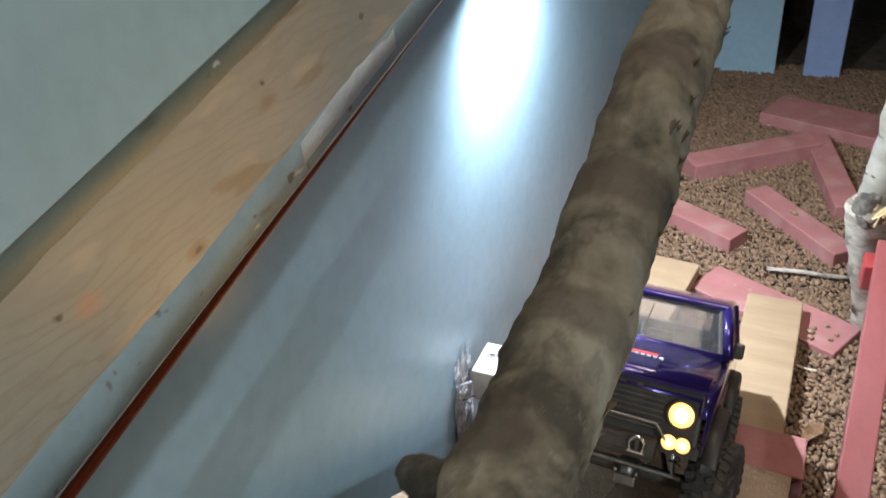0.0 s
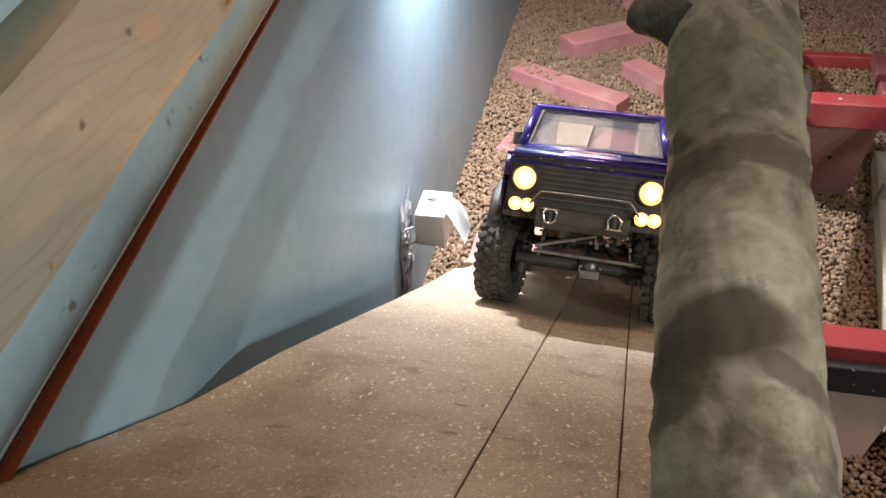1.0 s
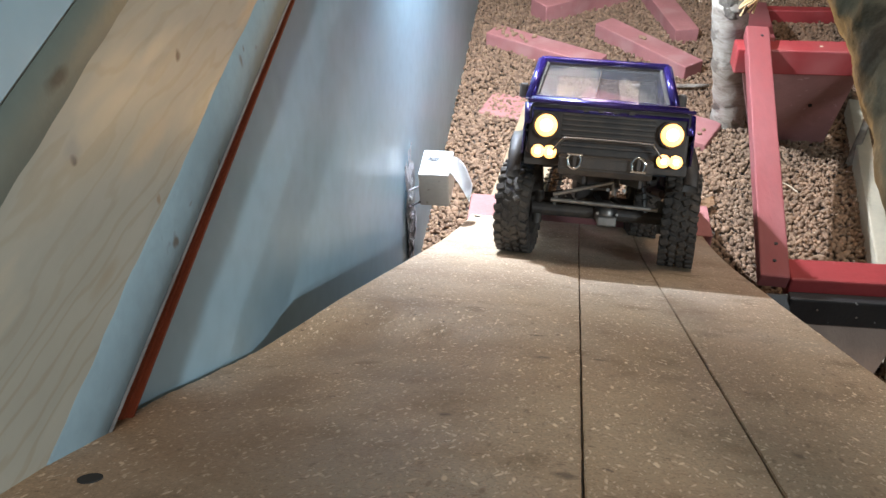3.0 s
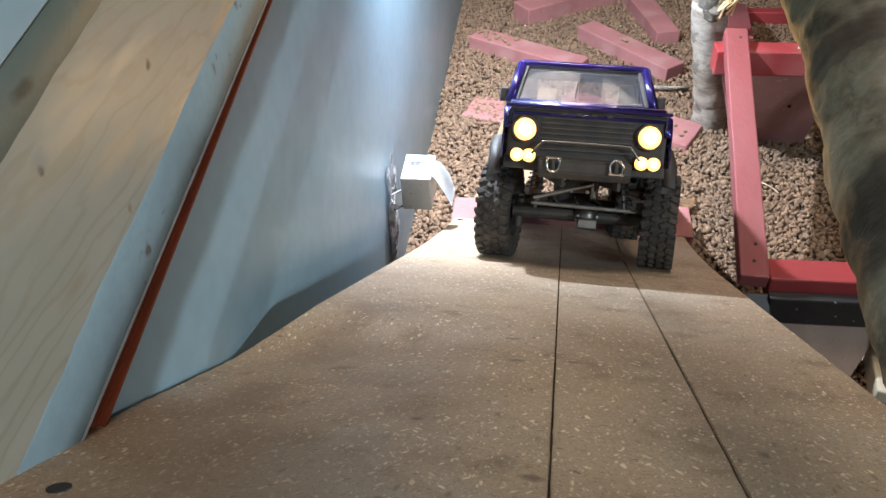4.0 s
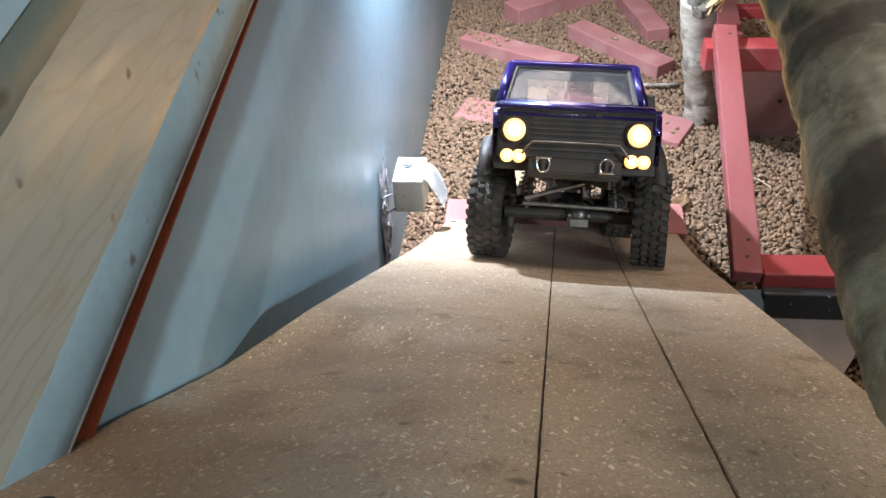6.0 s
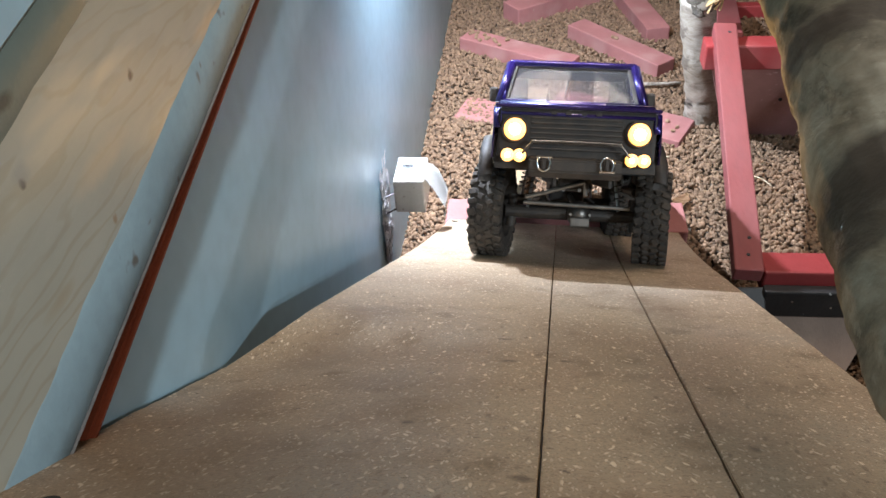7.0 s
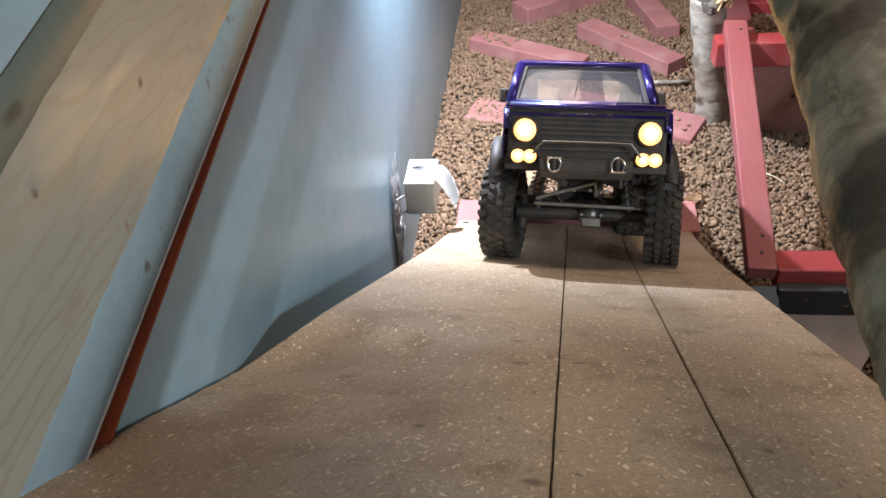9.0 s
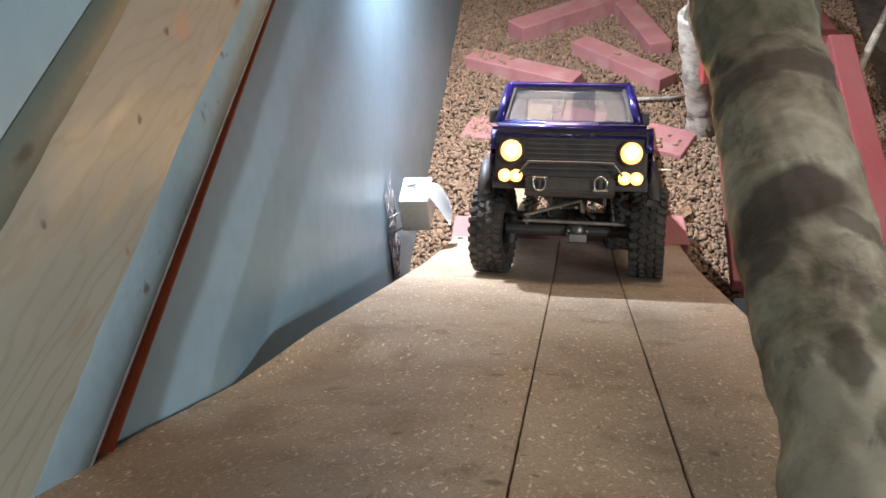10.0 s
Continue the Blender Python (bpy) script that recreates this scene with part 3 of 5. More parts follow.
def pebble_field():
    """Clay pebbles: small uneven balls packed over the bed, in one mesh."""
    rng = np.random.default_rng(5)
    b = bmesh.new()
    bmesh.ops.create_icosphere(b, subdivisions=2, radius=1.0)
    base = np.array([v.co[:] for v in b.verts])
    tris = np.array([[v.index for v in f.verts] for f in b.faces])
    b.free()
    shapes = []
    for k in range(14):
        w = np.array([1 + 0.20 * noise.noise(Vector(p) * 1.1 + Vector((k * 7.1, 0, 0))) + 0.10 * noise.noise(Vector(p) * 2.7 + Vector((0, k * 3.3, 0))) for p in base])
        shapes.append(base * w[:, None] * np.array([1.0, 0.76 + 0.30 * rng.random(), 0.70 + 0.24 * rng.random()]))
    coarse = bmesh.new()
    bmesh.ops.create_icosphere(coarse, subdivisions=1, radius=1.0)
    base1 = np.array([v.co[:] for v in coarse.verts])
    tris1 = np.array([[v.index for v in f.verts] for f in coarse.faces])
    coarse.free()
    few = [base1 * (0.92 + 0.3 * rng.random((len(base1), 1))) * np.array([1.0, 0.76 + 0.30 * rng.random(), 0.70 + 0.24 * rng.random()]) for k in range(14)]
    verts, faces, count = [], [], 0
    step, y, row = 0.0074, 0.70, 0
    while y < 2.95:
        near = y < 1.66
        x = 0.002 + (row % 2) * step / 2
        while x < 0.86 + 0.17 * (y - 0.8):
            if ramp_z(x, y) < 0.10 or x > 0.46:
                q = rng.normal(size=4)
                q /= np.linalg.norm(q)
                w, i, j, k = q
                turn = np.array([[1 - 2 * (j * j + k * k), 2 * (i * j - k * w), 2 * (i * k + j * w)], [2 * (i * j + k * w), 1 - 2 * (i * i + k * k), 2 * (j * k - i * w)], [2 * (i * k - j * w), 2 * (j * k + i * w), 1 - 2 * (i * i + j * j)]])
                r = 0.0035 + 0.0020 * rng.random() ** 1.8 + (0.003 if rng.random() < 0.02 else 0)
                p = (x + rng.normal(0, 0.0023), y + rng.normal(0, 0.0023), -0.004 + rng.normal(0, 0.0021) + 0.004 * noise.noise(Vector((x * 7, y * 7, 0))))
                shape = shapes if near else few
                verts.append(shape[int(rng.integers(14))] @ turn.T * r + p)
                faces.append((tris if near else tris1) + count)
                count += len(verts[-1])
            x += step
        y += step * 0.80
        row += 1
    me = bpy.data.meshes.new("pebbles")
    me.from_pydata(np.concatenate(verts).tolist(), [], np.concatenate(faces).tolist())
    me.polygons.foreach_set("use_smooth", np.ones(len(me.polygons), bool))
    me.materials.append(CLAY)
    return new("pebbles", me)


tagged(pebble_field(), "loose brown expanded clay pebbles covering the ground", "gravel", kind="stuff")


# the upright panels at the far side
def far_panel(x0, x1, y, material, label):
    ob = mesh_object("wall_panel", box(x0, x1, y, y + 0.02, -0.01, 1.2, 0.002), material)
    return tagged(ob, label, "panel")


far_panel(-0.04, 0.322, 2.87, WALL_BLUE, "pale grey-blue upright panel standing on the pebbles")
far_panel(0.407, 0.514, 2.87, mat("blue_panel", (0.30, 0.40, 0.62), 0.5, var=0.1), "blue upright panel standing on the pebbles")


# ---- the ramp ----
def ramp_board(xs0, xs1, y0=-0.12, y1=1.125, thick=0.012, steps=150, seed=0, lip=False):
    """A long board of the ramp between two lines x = a + b * y."""
    b = bmesh.new()
    rows = []
    for k in range(steps + 1):
        y = y0 + (y1 - y0) * k / steps
        row = []
        for s in range(9):
            x = (xs0[0] + xs0[1] * y) * (1 - s / 8) + (xs1[0] + xs1[1] * y) * s / 8
            if s in (0, 8):
                x += 0.0004 * noise.noise(Vector((seed * 5 + s, y * 60, 0))) + 0.0005 * noise.noise(Vector((seed * 5 + s, y * 230, 2.0)))
            near = max(0.0, min(1.0, (0.472 - y) / 0.082)) if lip else 0.0
            near = near * near * (3 - 2 * near)
            worn = near * (1.0, 0.80, 0.62, 0.46, 0.32, 0.20, 0.10, 0.03, 0)[s]
            chips = 0.0016 * noise.noise(Vector((y * 38, 3.3, 0))) + 0.0012 * noise.noise(Vector((y * 110, 7.1, 0))) if s == 0 else 0.0
            x -= (0.023 + 0.056 * y) * near * (1.0, 0.55, 0.25, 0.08, 0, 0, 0, 0, 0)[s] - chips * near
            drop = (0.021 + 0.10 * max(0.0, y - 0.19)) * worn
            row.append(b.verts.new((x, y, ramp_z(x, y) - drop + 0.0006 * noise.noise(Vector((x * 9, y * 6, seed))))))
        rows.append(row)
    for r0, r1 in zip(rows, rows[1:]):
        for s in range(8):
            b.faces.new((r0[s], r0[s + 1], r1[s + 1], r1[s]))
    out = bmesh.ops.extrude_face_region(b, geom=b.faces[:])
    for v in [g for g in out["geom"] if isinstance(g, bmesh.types.BMVert)]:
        v.co += Vector((0, -0.54, -0.84)) * thick
    bmesh.ops.recalc_face_normals(b, faces=b.faces[:])
    edge = [e for e in b.edges if len(e.link_faces) == 2 and e.calc_face_angle(0) > 1.0]
    bmesh.ops.bevel(b, geom=edge, offset=0.0006, segments=2, affect="EDGES")
    return b


ramp = thing("ramp", Matrix(), "worn particle board ramp of three boards above brown pebbles", "ramp")
G = 0.0006
for n, (e0, e1) in enumerate((((0.026, 0.056), (0.219 - G, 0.050)), ((0.219 + G, 0.050), (0.2965 - G, 0.060)), ((0.2965 + G, 0.060), (0.407, 0.068)))):
    part("board", ramp_board(e0, e1, seed=n, lip=n == 0), CHIP, ramp)
part("joist", prism([(-0.10, 0.80), (1.10, 0.026), (1.10, 0.004), (-0.10, 0.775)], 0.12, 0.16), TAN, ramp)
part("joist", prism([(-0.10, 0.79), (1.10, 0.016), (1.10, -0.004), (-0.10, 0.765)], 0.32, 0.36), TAN, ramp)
lean, hole = Vector((-0.053, 0.541, 0.839)), Vector((0.0378, 0.1752, 0.6420))
part("screw", rod(hole - lean * 0.003, hole + lean * 0.0006, 0.0048, sides=20), GAP, ramp, "dark countersunk screw")
lean, hole = Vector((0.044, 0.540, 0.840)), Vector((0.100, 1.108, ramp_z(0.100, 1.108)))
part("screw", rod(hole - lean * 0.004, hole + lean * 0.0006, 0.0055, sides=16), GAP, ramp, "dark countersunk screw")
platform = mesh_object("platform", box(0.02, 0.60, -0.8, -0.125, -0.012, 0.84, 0.003), CHIP)
tagged(platform, "particle board platform at the head of the ramp", "platform")


# ---- planks on the pebbles ----
def plank(name, a, c, width, z0, z1, material, label, category="plank", tilt=0.0, bevel=0.003, group=""):
    """A plank from a to c (x, y), its top from z0 + thickness."""
    a, c = Vector((*a, 0)), Vector((*c, 0))
    d = c - a
    b = box(0, d.length, -width / 2, width / 2, 0, z1 - z0, bevel)
    for e in b.verts:
        e.co += Vector((0, 0, 0.0012 * noise.noise(e.co * 9 + a)))
    ob = mesh_object(name, b, material)
    ob.matrix_world = Matrix.Translation((a.x, a.y, z0)) @ pose(0, 0, 0, 0, -tilt, math.degrees(math.atan2(d.y, d.x)))
    return tagged(ob, label, category, group)


PK = "pink painted timber offcuts"
plank("timber", (0.060, 1.965), (0.332, 1.805), 0.062, -0.008, 0.032, PINK, "pink painted timber offcut strewn with pebbles", group=PK)
plank("timber", (0.172, 2.115), (0.462, 2.320), 0.075, -0.010, 0.042, PINK, "pink painted timber offcut with a pale cut end", group=PK)
plank("timber", (0.465, 2.36), (0.552, 1.985), 0.062, -0.008, 0.032, PINK, "pink painted timber offcut lying askew", group=PK)
plank("timber", (0.345, 2.030), (0.548, 1.795), 0.060, -0.008, 0.032, PINK, "pink painted timber offcut on the pebbles", group=PK)
plank("timber", (0.338, 2.545), (0.79, 2.375), 0.15, -0.008, 0.032, PINK, "broad pink painted timber offcut", group=PK)
plank("timber", (0.28, 1.655), (0.560, 1.515), 0.105, -0.010, 0.012, PINK, "thin pink painted board under the bare planks", group=PK)
plank("timber", (0.070, 1.64), (0.20, 1.60), 0.10, -0.016, 0.0005, PINK, "pink painted board half buried in pebbles", group=PK)
sleeper = plank("timber", (0.080, 1.163), (0.500, 1.158), 0.086, -0.008, 0.050, PINK, "pink painted sleeper at the foot of the ramp", group=PK)
plank("plank", (0.163, 1.205), (0.222, 1.655), 0.098, 0.013, 0.042, TAN, "bare plywood wheel plank behind the truck", group="bare planks")
plank("plank", (0.415, 1.205), (0.425, 1.575), 0.102, 0.013, 0.042, TAN, "bare plywood wheel plank on the pebbles", group="bare planks")
plank("plank", (0.724, 0.80), (0.868, 1.64), 0.030, -0.008, 0.034, CREAM, "cream painted batten lying on the pebbles")
stick = mesh_object("stick", tube([(0.40, 1.716, 0.012), (0.47, 1.724, 0.010), (0.52, 1.722, 0.011), (0.575, 1.730, 0.010)], [0.004, 0.005, 0.0045, 0.004], 8, 0.001), BIRCH, True)
tagged(stick, "thin pale dry stick on the pebbles", "stick")


# ---- the red bridge of rails and rungs ----
def beam(a, c, w, h, bevel=0.0025, up=(0, 0, 1), bm=None):
    """A squared timber from a to c: the line runs along the middle of its top face."""
    a, c = Vector(a), Vector(c)
    d = (c - a).normalized()
    side = d.cross(Vector(up)).normalized()
    top = side.cross(d)
    b = box(-w / 2, w / 2, 0, (c - a).length, -h, 0, bevel)
    b.transform(Matrix((side, d, top)).transposed().to_4x4())
    b.transform(Matrix.Translation(a))
    return join(bm, b)


bridge = thing("bridge", Matrix(), "red painted wooden ladder bridge with black legs standing on the pebbles", "bridge")
part("rail", beam((0.538, 0.898, 0.152), (0.579, 1.442, 0.282), 0.040, 0.026), RED_WORN, bridge, "worn pinkish red rail")
part("rail", beam((0.748, 0.898, 0.152), (0.789, 1.442, 0.282), 0.042, 0.026), RED_WORN, bridge, "worn pinkish red rail")
part("rail", beam((0.590, 1.440, 0.262), (0.752, 2.165, 0.034), 0.048, 0.026), RED_WORN, bridge, "worn pinkish red rail running down")
part("rail", beam((0.785, 1.440, 0.262), (0.972, 2.150, 0.034), 0.048, 0.026), RED_WORN, bridge, "worn pinkish red rail running down")
part("rung", box(0.543, 0.812, 1.398, 1.442, 0.208, 0.256, 0.003), RED, bridge)
part("rung", box(0.560, 0.728, 0.898, 0.944, 0.108, 0.149, 0.003), RED, bridge)
part("rung", box(0.76, 0.955, 2.120, 2.150, -0.006, 0.030, 0.003), RED, bridge)
part("crossbar", box(0.560, 0.728, 0.880, 0.897, 0.080, 0.128, 0.003), BLACK_WOOD, bridge, "black painted crossbar")
part("leg", beam((0.541, 0.892, 0.126), (0.546, 0.752, -0.012), 0.044, 0.036, up=(0, -1, 1)), BLACK_WOOD, bridge, "black painted splayed leg")
part("leg", beam((0.752, 0.892, 0.126), (0.748, 0.752, -0.012), 0.042, 0.036, up=(0, -1, 1)), BLACK_WOOD, bridge, "black painted splayed leg")


def leaning_board(top0, top1, low0, low1, thick, material, name, label):
    b = bmesh.new()
    out = Vector((0, thick, 0))
    front = [b.verts.new(p) for p in (top0, top1, low1, low0)]
    back = [b.verts.new(Vector(p) + out) for p in (top0, top1, low1, low0)]
    b.faces.new(front)
    b.faces.new(back[::-1])
    for k in range(4):
        b.faces.new((front[k], back[k], back[(k + 1) % 4], front[(k + 1) % 4]))
    bmesh.ops.recalc_face_normals(b, faces=b.faces[:])
    bmesh.ops.bevel(b, geom=b.edges[:], offset=0.0015, segments=2, affect="EDGES")
    return part(name, b, material, bridge, label)


leaning_board((0.560, 1.406, 0.212), (0.765, 1.406, 0.212), (0.640, 1.530, -0.012), (0.782, 1.522, -0.012), 0.016, MAUVE, "brace_board", "scuffed mauve board under the rung")
leaning_board((0.556, 0.905, 0.080), (0.742, 0.905, 0.080), (0.560, 0.838, -0.012), (0.682, 0.838, -0.012), 0.016, TAN_PINK, "brace_board", "stained plywood board under the crossbar")
for x, y in ((0.540, 0.925), (0.546, 0.955), (0.583, 1.415)):
    z = 0.152 + (y - 0.898) * 0.239
    part("screw", rod((x, y, z - 0.002), (x, y, z + 0.0008), 0.0028, sides=10), GAP, bridge, "dark screw head")
for y, z in ((0.868, 0.107), (0.840, 0.079)):
    p = Vector((0.545, y, z))
    part("screw", rod(p - Vector((0, -0.001, 0.001)), p + Vector((0, -0.0008, 0.0008)), 0.0017, sides=10), STEEL, bridge, "steel screw head")
for x, z in ((0.60, 0.110), (0.655, 0.100), (0.70, 0.112)):
    part("screw", rod((x, 0.8805, z), (x, 0.8793, z), 0.0016, sides=10), STEEL, bridge, "worn steel screw head")
part("screw", rod((0.690, 1.417, 0.254), (0.690, 1.417, 0.2566), 0.0032, sides=12), CREAM, bridge, "paint-splashed screw head")


# ---- birch stems ----
def stem_path(points, steps):
    """Points along a bent line through the given ones."""
    out = []
    pts = [Vector(p) for p in points]
    for k in range(len(pts) - 1):
        p0, p1, p2, p3 = pts[max(k - 1, 0)], pts[k], pts[k + 1], pts[min(k + 2, len(pts) - 1)]
        for s in range(steps):
            t = s / steps
            out.append(0.5 * (2 * p1 + (p2 - p0) * t + (2 * p0 - 5 * p1 + 4 * p2 - p3) * t * t + (3 * p1 - p0 - 3 * p2 + p3) * t ** 3))
    return out + [pts[-1]]


birch = thing("birch_tree", Matrix.Translation((0.602, 1.59, -0.012)), "broken birch stem with peeling pale bark standing in the pebbles", "tree")
P = stem_path([(0, 0, 0), (-0.012, -0.012, 0.08), (-0.036, -0.045, 0.18), (-0.066, -0.078, 0.318)], 10)
part("trunk", tube(P, [0.036 - 0.004 * k / len(P) for k in range(len(P))], 28, 0.004, 3, ripple=0.0015), BIRCH, birch, smooth=True)
P = stem_path([(-0.056, -0.090, 0.300), (-0.045, -0.088, 0.40), (-0.030, -0.090, 0.62), (0.02, -0.09, 1.25)], 10)
part("upper_trunk", tube(P, [0.022 + 0.008 * min(1, k / 8) for k in range(len(P))], 28, 0.005, 9, ripple=0.001), mat("pale_birch_bark", (0.29, 0.26, 0.21), 0.8, second=(0.20, 0.175, 0.135), scale=14, bump=0.5, bump_scale=90, spots=((26, 0.66, 0.70, (0.06, 0.05, 0.04)), (11, 0.60, 0.70, (0.22, 0.18, 0.13)),), stretch=(1, 1, 3)), birch, "smooth cream-white upper stem", smooth=True)
P = stem_path([(-0.062, -0.084, 0.292), (-0.054, -0.090, 0.335), (-0.046, -0.092, 0.372)], 8)
part("torn_bark", tube(P, [0.027 - 0.006 * (k / 16) ** 2 for k in range(17)], 30, 0.010, 14, ripple=0.003), STUB, birch, "torn brown bark round the break", smooth=True)
rng = random.Random(2)
for k in range(14):
    p = Vector((-0.050 + rng.uniform(-0.020, 0.024), -0.116 + rng.uniform(-0.008, 0.006), 0.315 + rng.uniform(-0.016, 0.014)))
    part("splinter", rod(p, p + Vector((rng.uniform(0.004, 0.022), rng.uniform(-0.012, 0.0), rng.uniform(0.014, 0.045))), 0.0026, 0.0006, 4), SPLINTER, birch, "yellow splintered wood")

# loose curls of bark round the lower stem
CURL = mat("peeling_bark", (0.56, 0.52, 0.45), 0.7, second=(0.44, 0.39, 0.32), scale=40, bump=0.4)
rng = random.Random(6)
for k in range(20):
    z = 0.015 + 0.22 * k / 20 + rng.uniform(-0.006, 0.006)
    f = z / 0.275
    mid = Vector((-0.055 * f ** 1.3, -0.064 * f ** 1.4, z))
    a0, span, h = rng.uniform(2.6, 4.6), rng.uniform(0.5, 1.5), rng.uniform(0.002, 0.007)
    b = bmesh.new()
    rows = []
    for s in range(13):
        a = a0 + span * s / 12
        r = 0.0365 - 0.004 * f
        lift = 0.0008 + 0.0022 * rng.random()
        dz = 0.0015 * math.sin(3 * a + k)
        rows.append([b.verts.new(mid + Vector((math.cos(a) * r, math.sin(a) * r, dz + h))), b.verts.new(mid + Vector((math.cos(a) * (r + lift), math.sin(a) * (r + lift), dz)))])
    for r0, r1 in zip(rows, rows[1:]):
        b.faces.new((r0[0], r0[1], r1[1], r1[0]))
    bmesh.ops.solidify(b, geom=b.faces[:], thickness=0.0007)
    part("bark_curl", b, CURL, birch, smooth=True)

# the near stem that leans over the ramp; its lower end rests on the boards
AXIS, RUN, FOOT = Vector((0.3341, 0.300, 0.7852)), Vector((0.0229, 1.0, 0.2368)), 0.078


def axis(y):
    return AXIS + RUN * ((y - AXIS.y) / RUN.y)


log = thing("birch_log", Matrix.Translation(axis(FOOT)), "rough grey-brown birch log leaning over the ramp", "log")
Y = [FOOT + 0.0032 * k for k in range(470)]
P = [axis(y) - axis(FOOT) + Vector((0.0015 * math.sin(y * 17), 0, 0.0015 * math.sin(y * 11 + 1))) for y in Y]
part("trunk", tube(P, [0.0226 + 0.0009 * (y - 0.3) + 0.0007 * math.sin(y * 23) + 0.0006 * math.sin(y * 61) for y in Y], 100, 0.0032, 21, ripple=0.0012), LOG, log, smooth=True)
s0 = axis(0.361) - axis(FOOT)
STUB_RADII = (0.0210, 0.0188, 0.0158, 0.0128, 0.0104, 0.0090, 0.0078, 0.0050)
reach = [s0 + Vector((-0.006 - 0.0050 * k, -0.003 + 0.0013 * k, 0.0002 * k)) for k in range(8)]
radii = [STUB_RADII[min(k // 4, 6)] * (1 - k % 4 / 4) + STUB_RADII[min(k // 4, 6) + 1] * (k % 4 / 4) for k in range(28)] + [STUB_RADII[-1]]
part("branch_stub", tube(stem_path(reach, 4), radii, 40, 0.0028, 5, ripple=0.001), STUB, log, "snapped dark branch stub", smooth=True)
b = bmesh.new()
bmesh.ops.create_icosphere(b, subdivisions=4, radius=1.0)
for v in b.verts:
    v.co *= 1 + 0.22 * noise.noise(v.co * 1.6) + 0.10 * noise.noise(v.co * 4.5)
b.transform(Matrix.Translation(axis(0.319) - axis(FOOT) + Vector((0.0180, 0, 0.002))) @ Matrix.Diagonal((0.0066, 0.0095, 0.0095, 1)))
part("knot", b, STUB, log, "dark swollen knot", smooth=True)
rng = random.Random(4)
for k in range(22):
    y = 0.40 + 0.50 * rng.random()
    a = rng.uniform(-0.5, 0.9)
    base = axis(y) - axis(FOOT)
    out = Vector((math.cos(a), 0, math.sin(a)))
    w = rng.uniform(0.0025, 0.0070)
    b = bmesh.new()
    v = [b.verts.new(base + out * 0.022 + Vector((0, -w, 0))), b.verts.new(base + out * 0.022 + Vector((0, w, 0))), b.verts.new(base + out * (0.0240 + 0.0025 * rng.random()) + Vector((0.001, w * 0.8, 0.002))), b.verts.new(base + out * (0.0236 + 0.0025 * rng.random()) + Vector((0, -w * 0.2, 0.003)))]
    f = b.faces.new(v)
    bmesh.ops.solidify(b, geom=[f], thickness=0.0012)
    part("bark_flake", b, LOG, log)
twig = mesh_object("branch", tube(stem_path([(0.815, 1.44, -0.01), (0.85, 1.50, 0.10), (0.93, 1.62, 0.22), (1.05, 1.80, 0.34)], 6), [0.008] * 19, 10, 0.0015, 2), BIRCH, True)
tagged(twig, "thin pale birch branch leaning beside the bridge", "branch")

# ---- the small white box on the wall ----
sensor = thing("junction_box", Matrix.Translation((0.0, 1.04, 0.14)), "small white plastic box with curled flap on the blue wall", "box")
part("body", box(0.017, 0.065, -0.022, 0.048, 0.016, 0.076, 0.003, 3), WHITE_PLASTIC, sensor)
part("screw", rod((0.036, 0.022, 0.0755), (0.036, 0.022, 0.0815), 0.0062, sides=20, bevel=0.001), WIRE, sensor, "steel screw head")
part("washer", rod((0.036, 0.022, 0.0755), (0.036, 0.022, 0.0772), 0.0140, sides=28, bevel=0.0005), WIRE, sensor, "grey steel washer")
part("washer", rod((0.036, 0.022, 0.0772), (0.036, 0.022, 0.0790), 0.0098, sides=24, bevel=0.0006), STEEL, sensor, "small bright washer")
b = bmesh.new()
rows = []
for k in range(11):
    a = k / 10
    x, z = 0.063 + 0.032 * a, 0.073 - 0.054 * a ** 1.9
    w = 0.020 + 0.010 * math.sin(2.6 * a)
    rows.append([b.verts.new((x, -w + 0.013, z)), b.verts.new((x + 0.002, 0.013, z + 0.006)), b.verts.new((x, w + 0.013, z))])
for r0, r1 in zip(rows, rows[1:]):
    for s in range(2):
        b.faces.new((r0[s], r0[s + 1], r1[s + 1], r1[s]))
bmesh.ops.solidify(b, geom=b.faces[:], thickness=0.0016)
part("flap", b, WHITE_PLASTIC, sensor, "curled white plastic flap", smooth=True)
for dz in (0.052, 0.022):
    part("wire", tube([(0.002, -0.045, dz + 0.006), (0.008, -0.034, dz + 0.003), (0.020, -0.018, dz)], [0.0016] * 3, 8), WIRE if dz > 0.03 else GAP, sensor)
rng = random.Random(8)
for n in range(20):
    b = bmesh.new()
    y0, z0, z1 = rng.uniform(-0.070, -0.020), rng.uniform(-0.085, 0.0), rng.uniform(0.04, 0.125)
    rows = []
    x0 = rng.uniform(0.001, 0.004)
    for k in range(24):
        t = k / 23
        z = z0 + (z1 - z0) * t
        y = y0 + 0.028 * (z + 0.085) / 0.2 + rng.uniform(-0.0022, 0.0022)
        x = x0 + 0.003 * abs(math.sin(5 * t + n)) ** 3 + rng.uniform(0, 0.0010)
        w = rng.uniform(0.0030, 0.0095)
        rows.append([b.verts.new((x + rng.uniform(-0.0005, 0.0018), y + w * (s / 2 - 1), z)) for s in range(5)])
    for r0, r1 in zip(rows, rows[1:]):
        for s in range(4):
            b.faces.new((r0[s], r0[s + 1], r1[s + 1], r1[s]))
    bmesh.ops.solidify(b, geom=b.faces[:], thickness=0.0005)
    part("foil", b, FOIL, sensor, "crumpled silver foil tape")


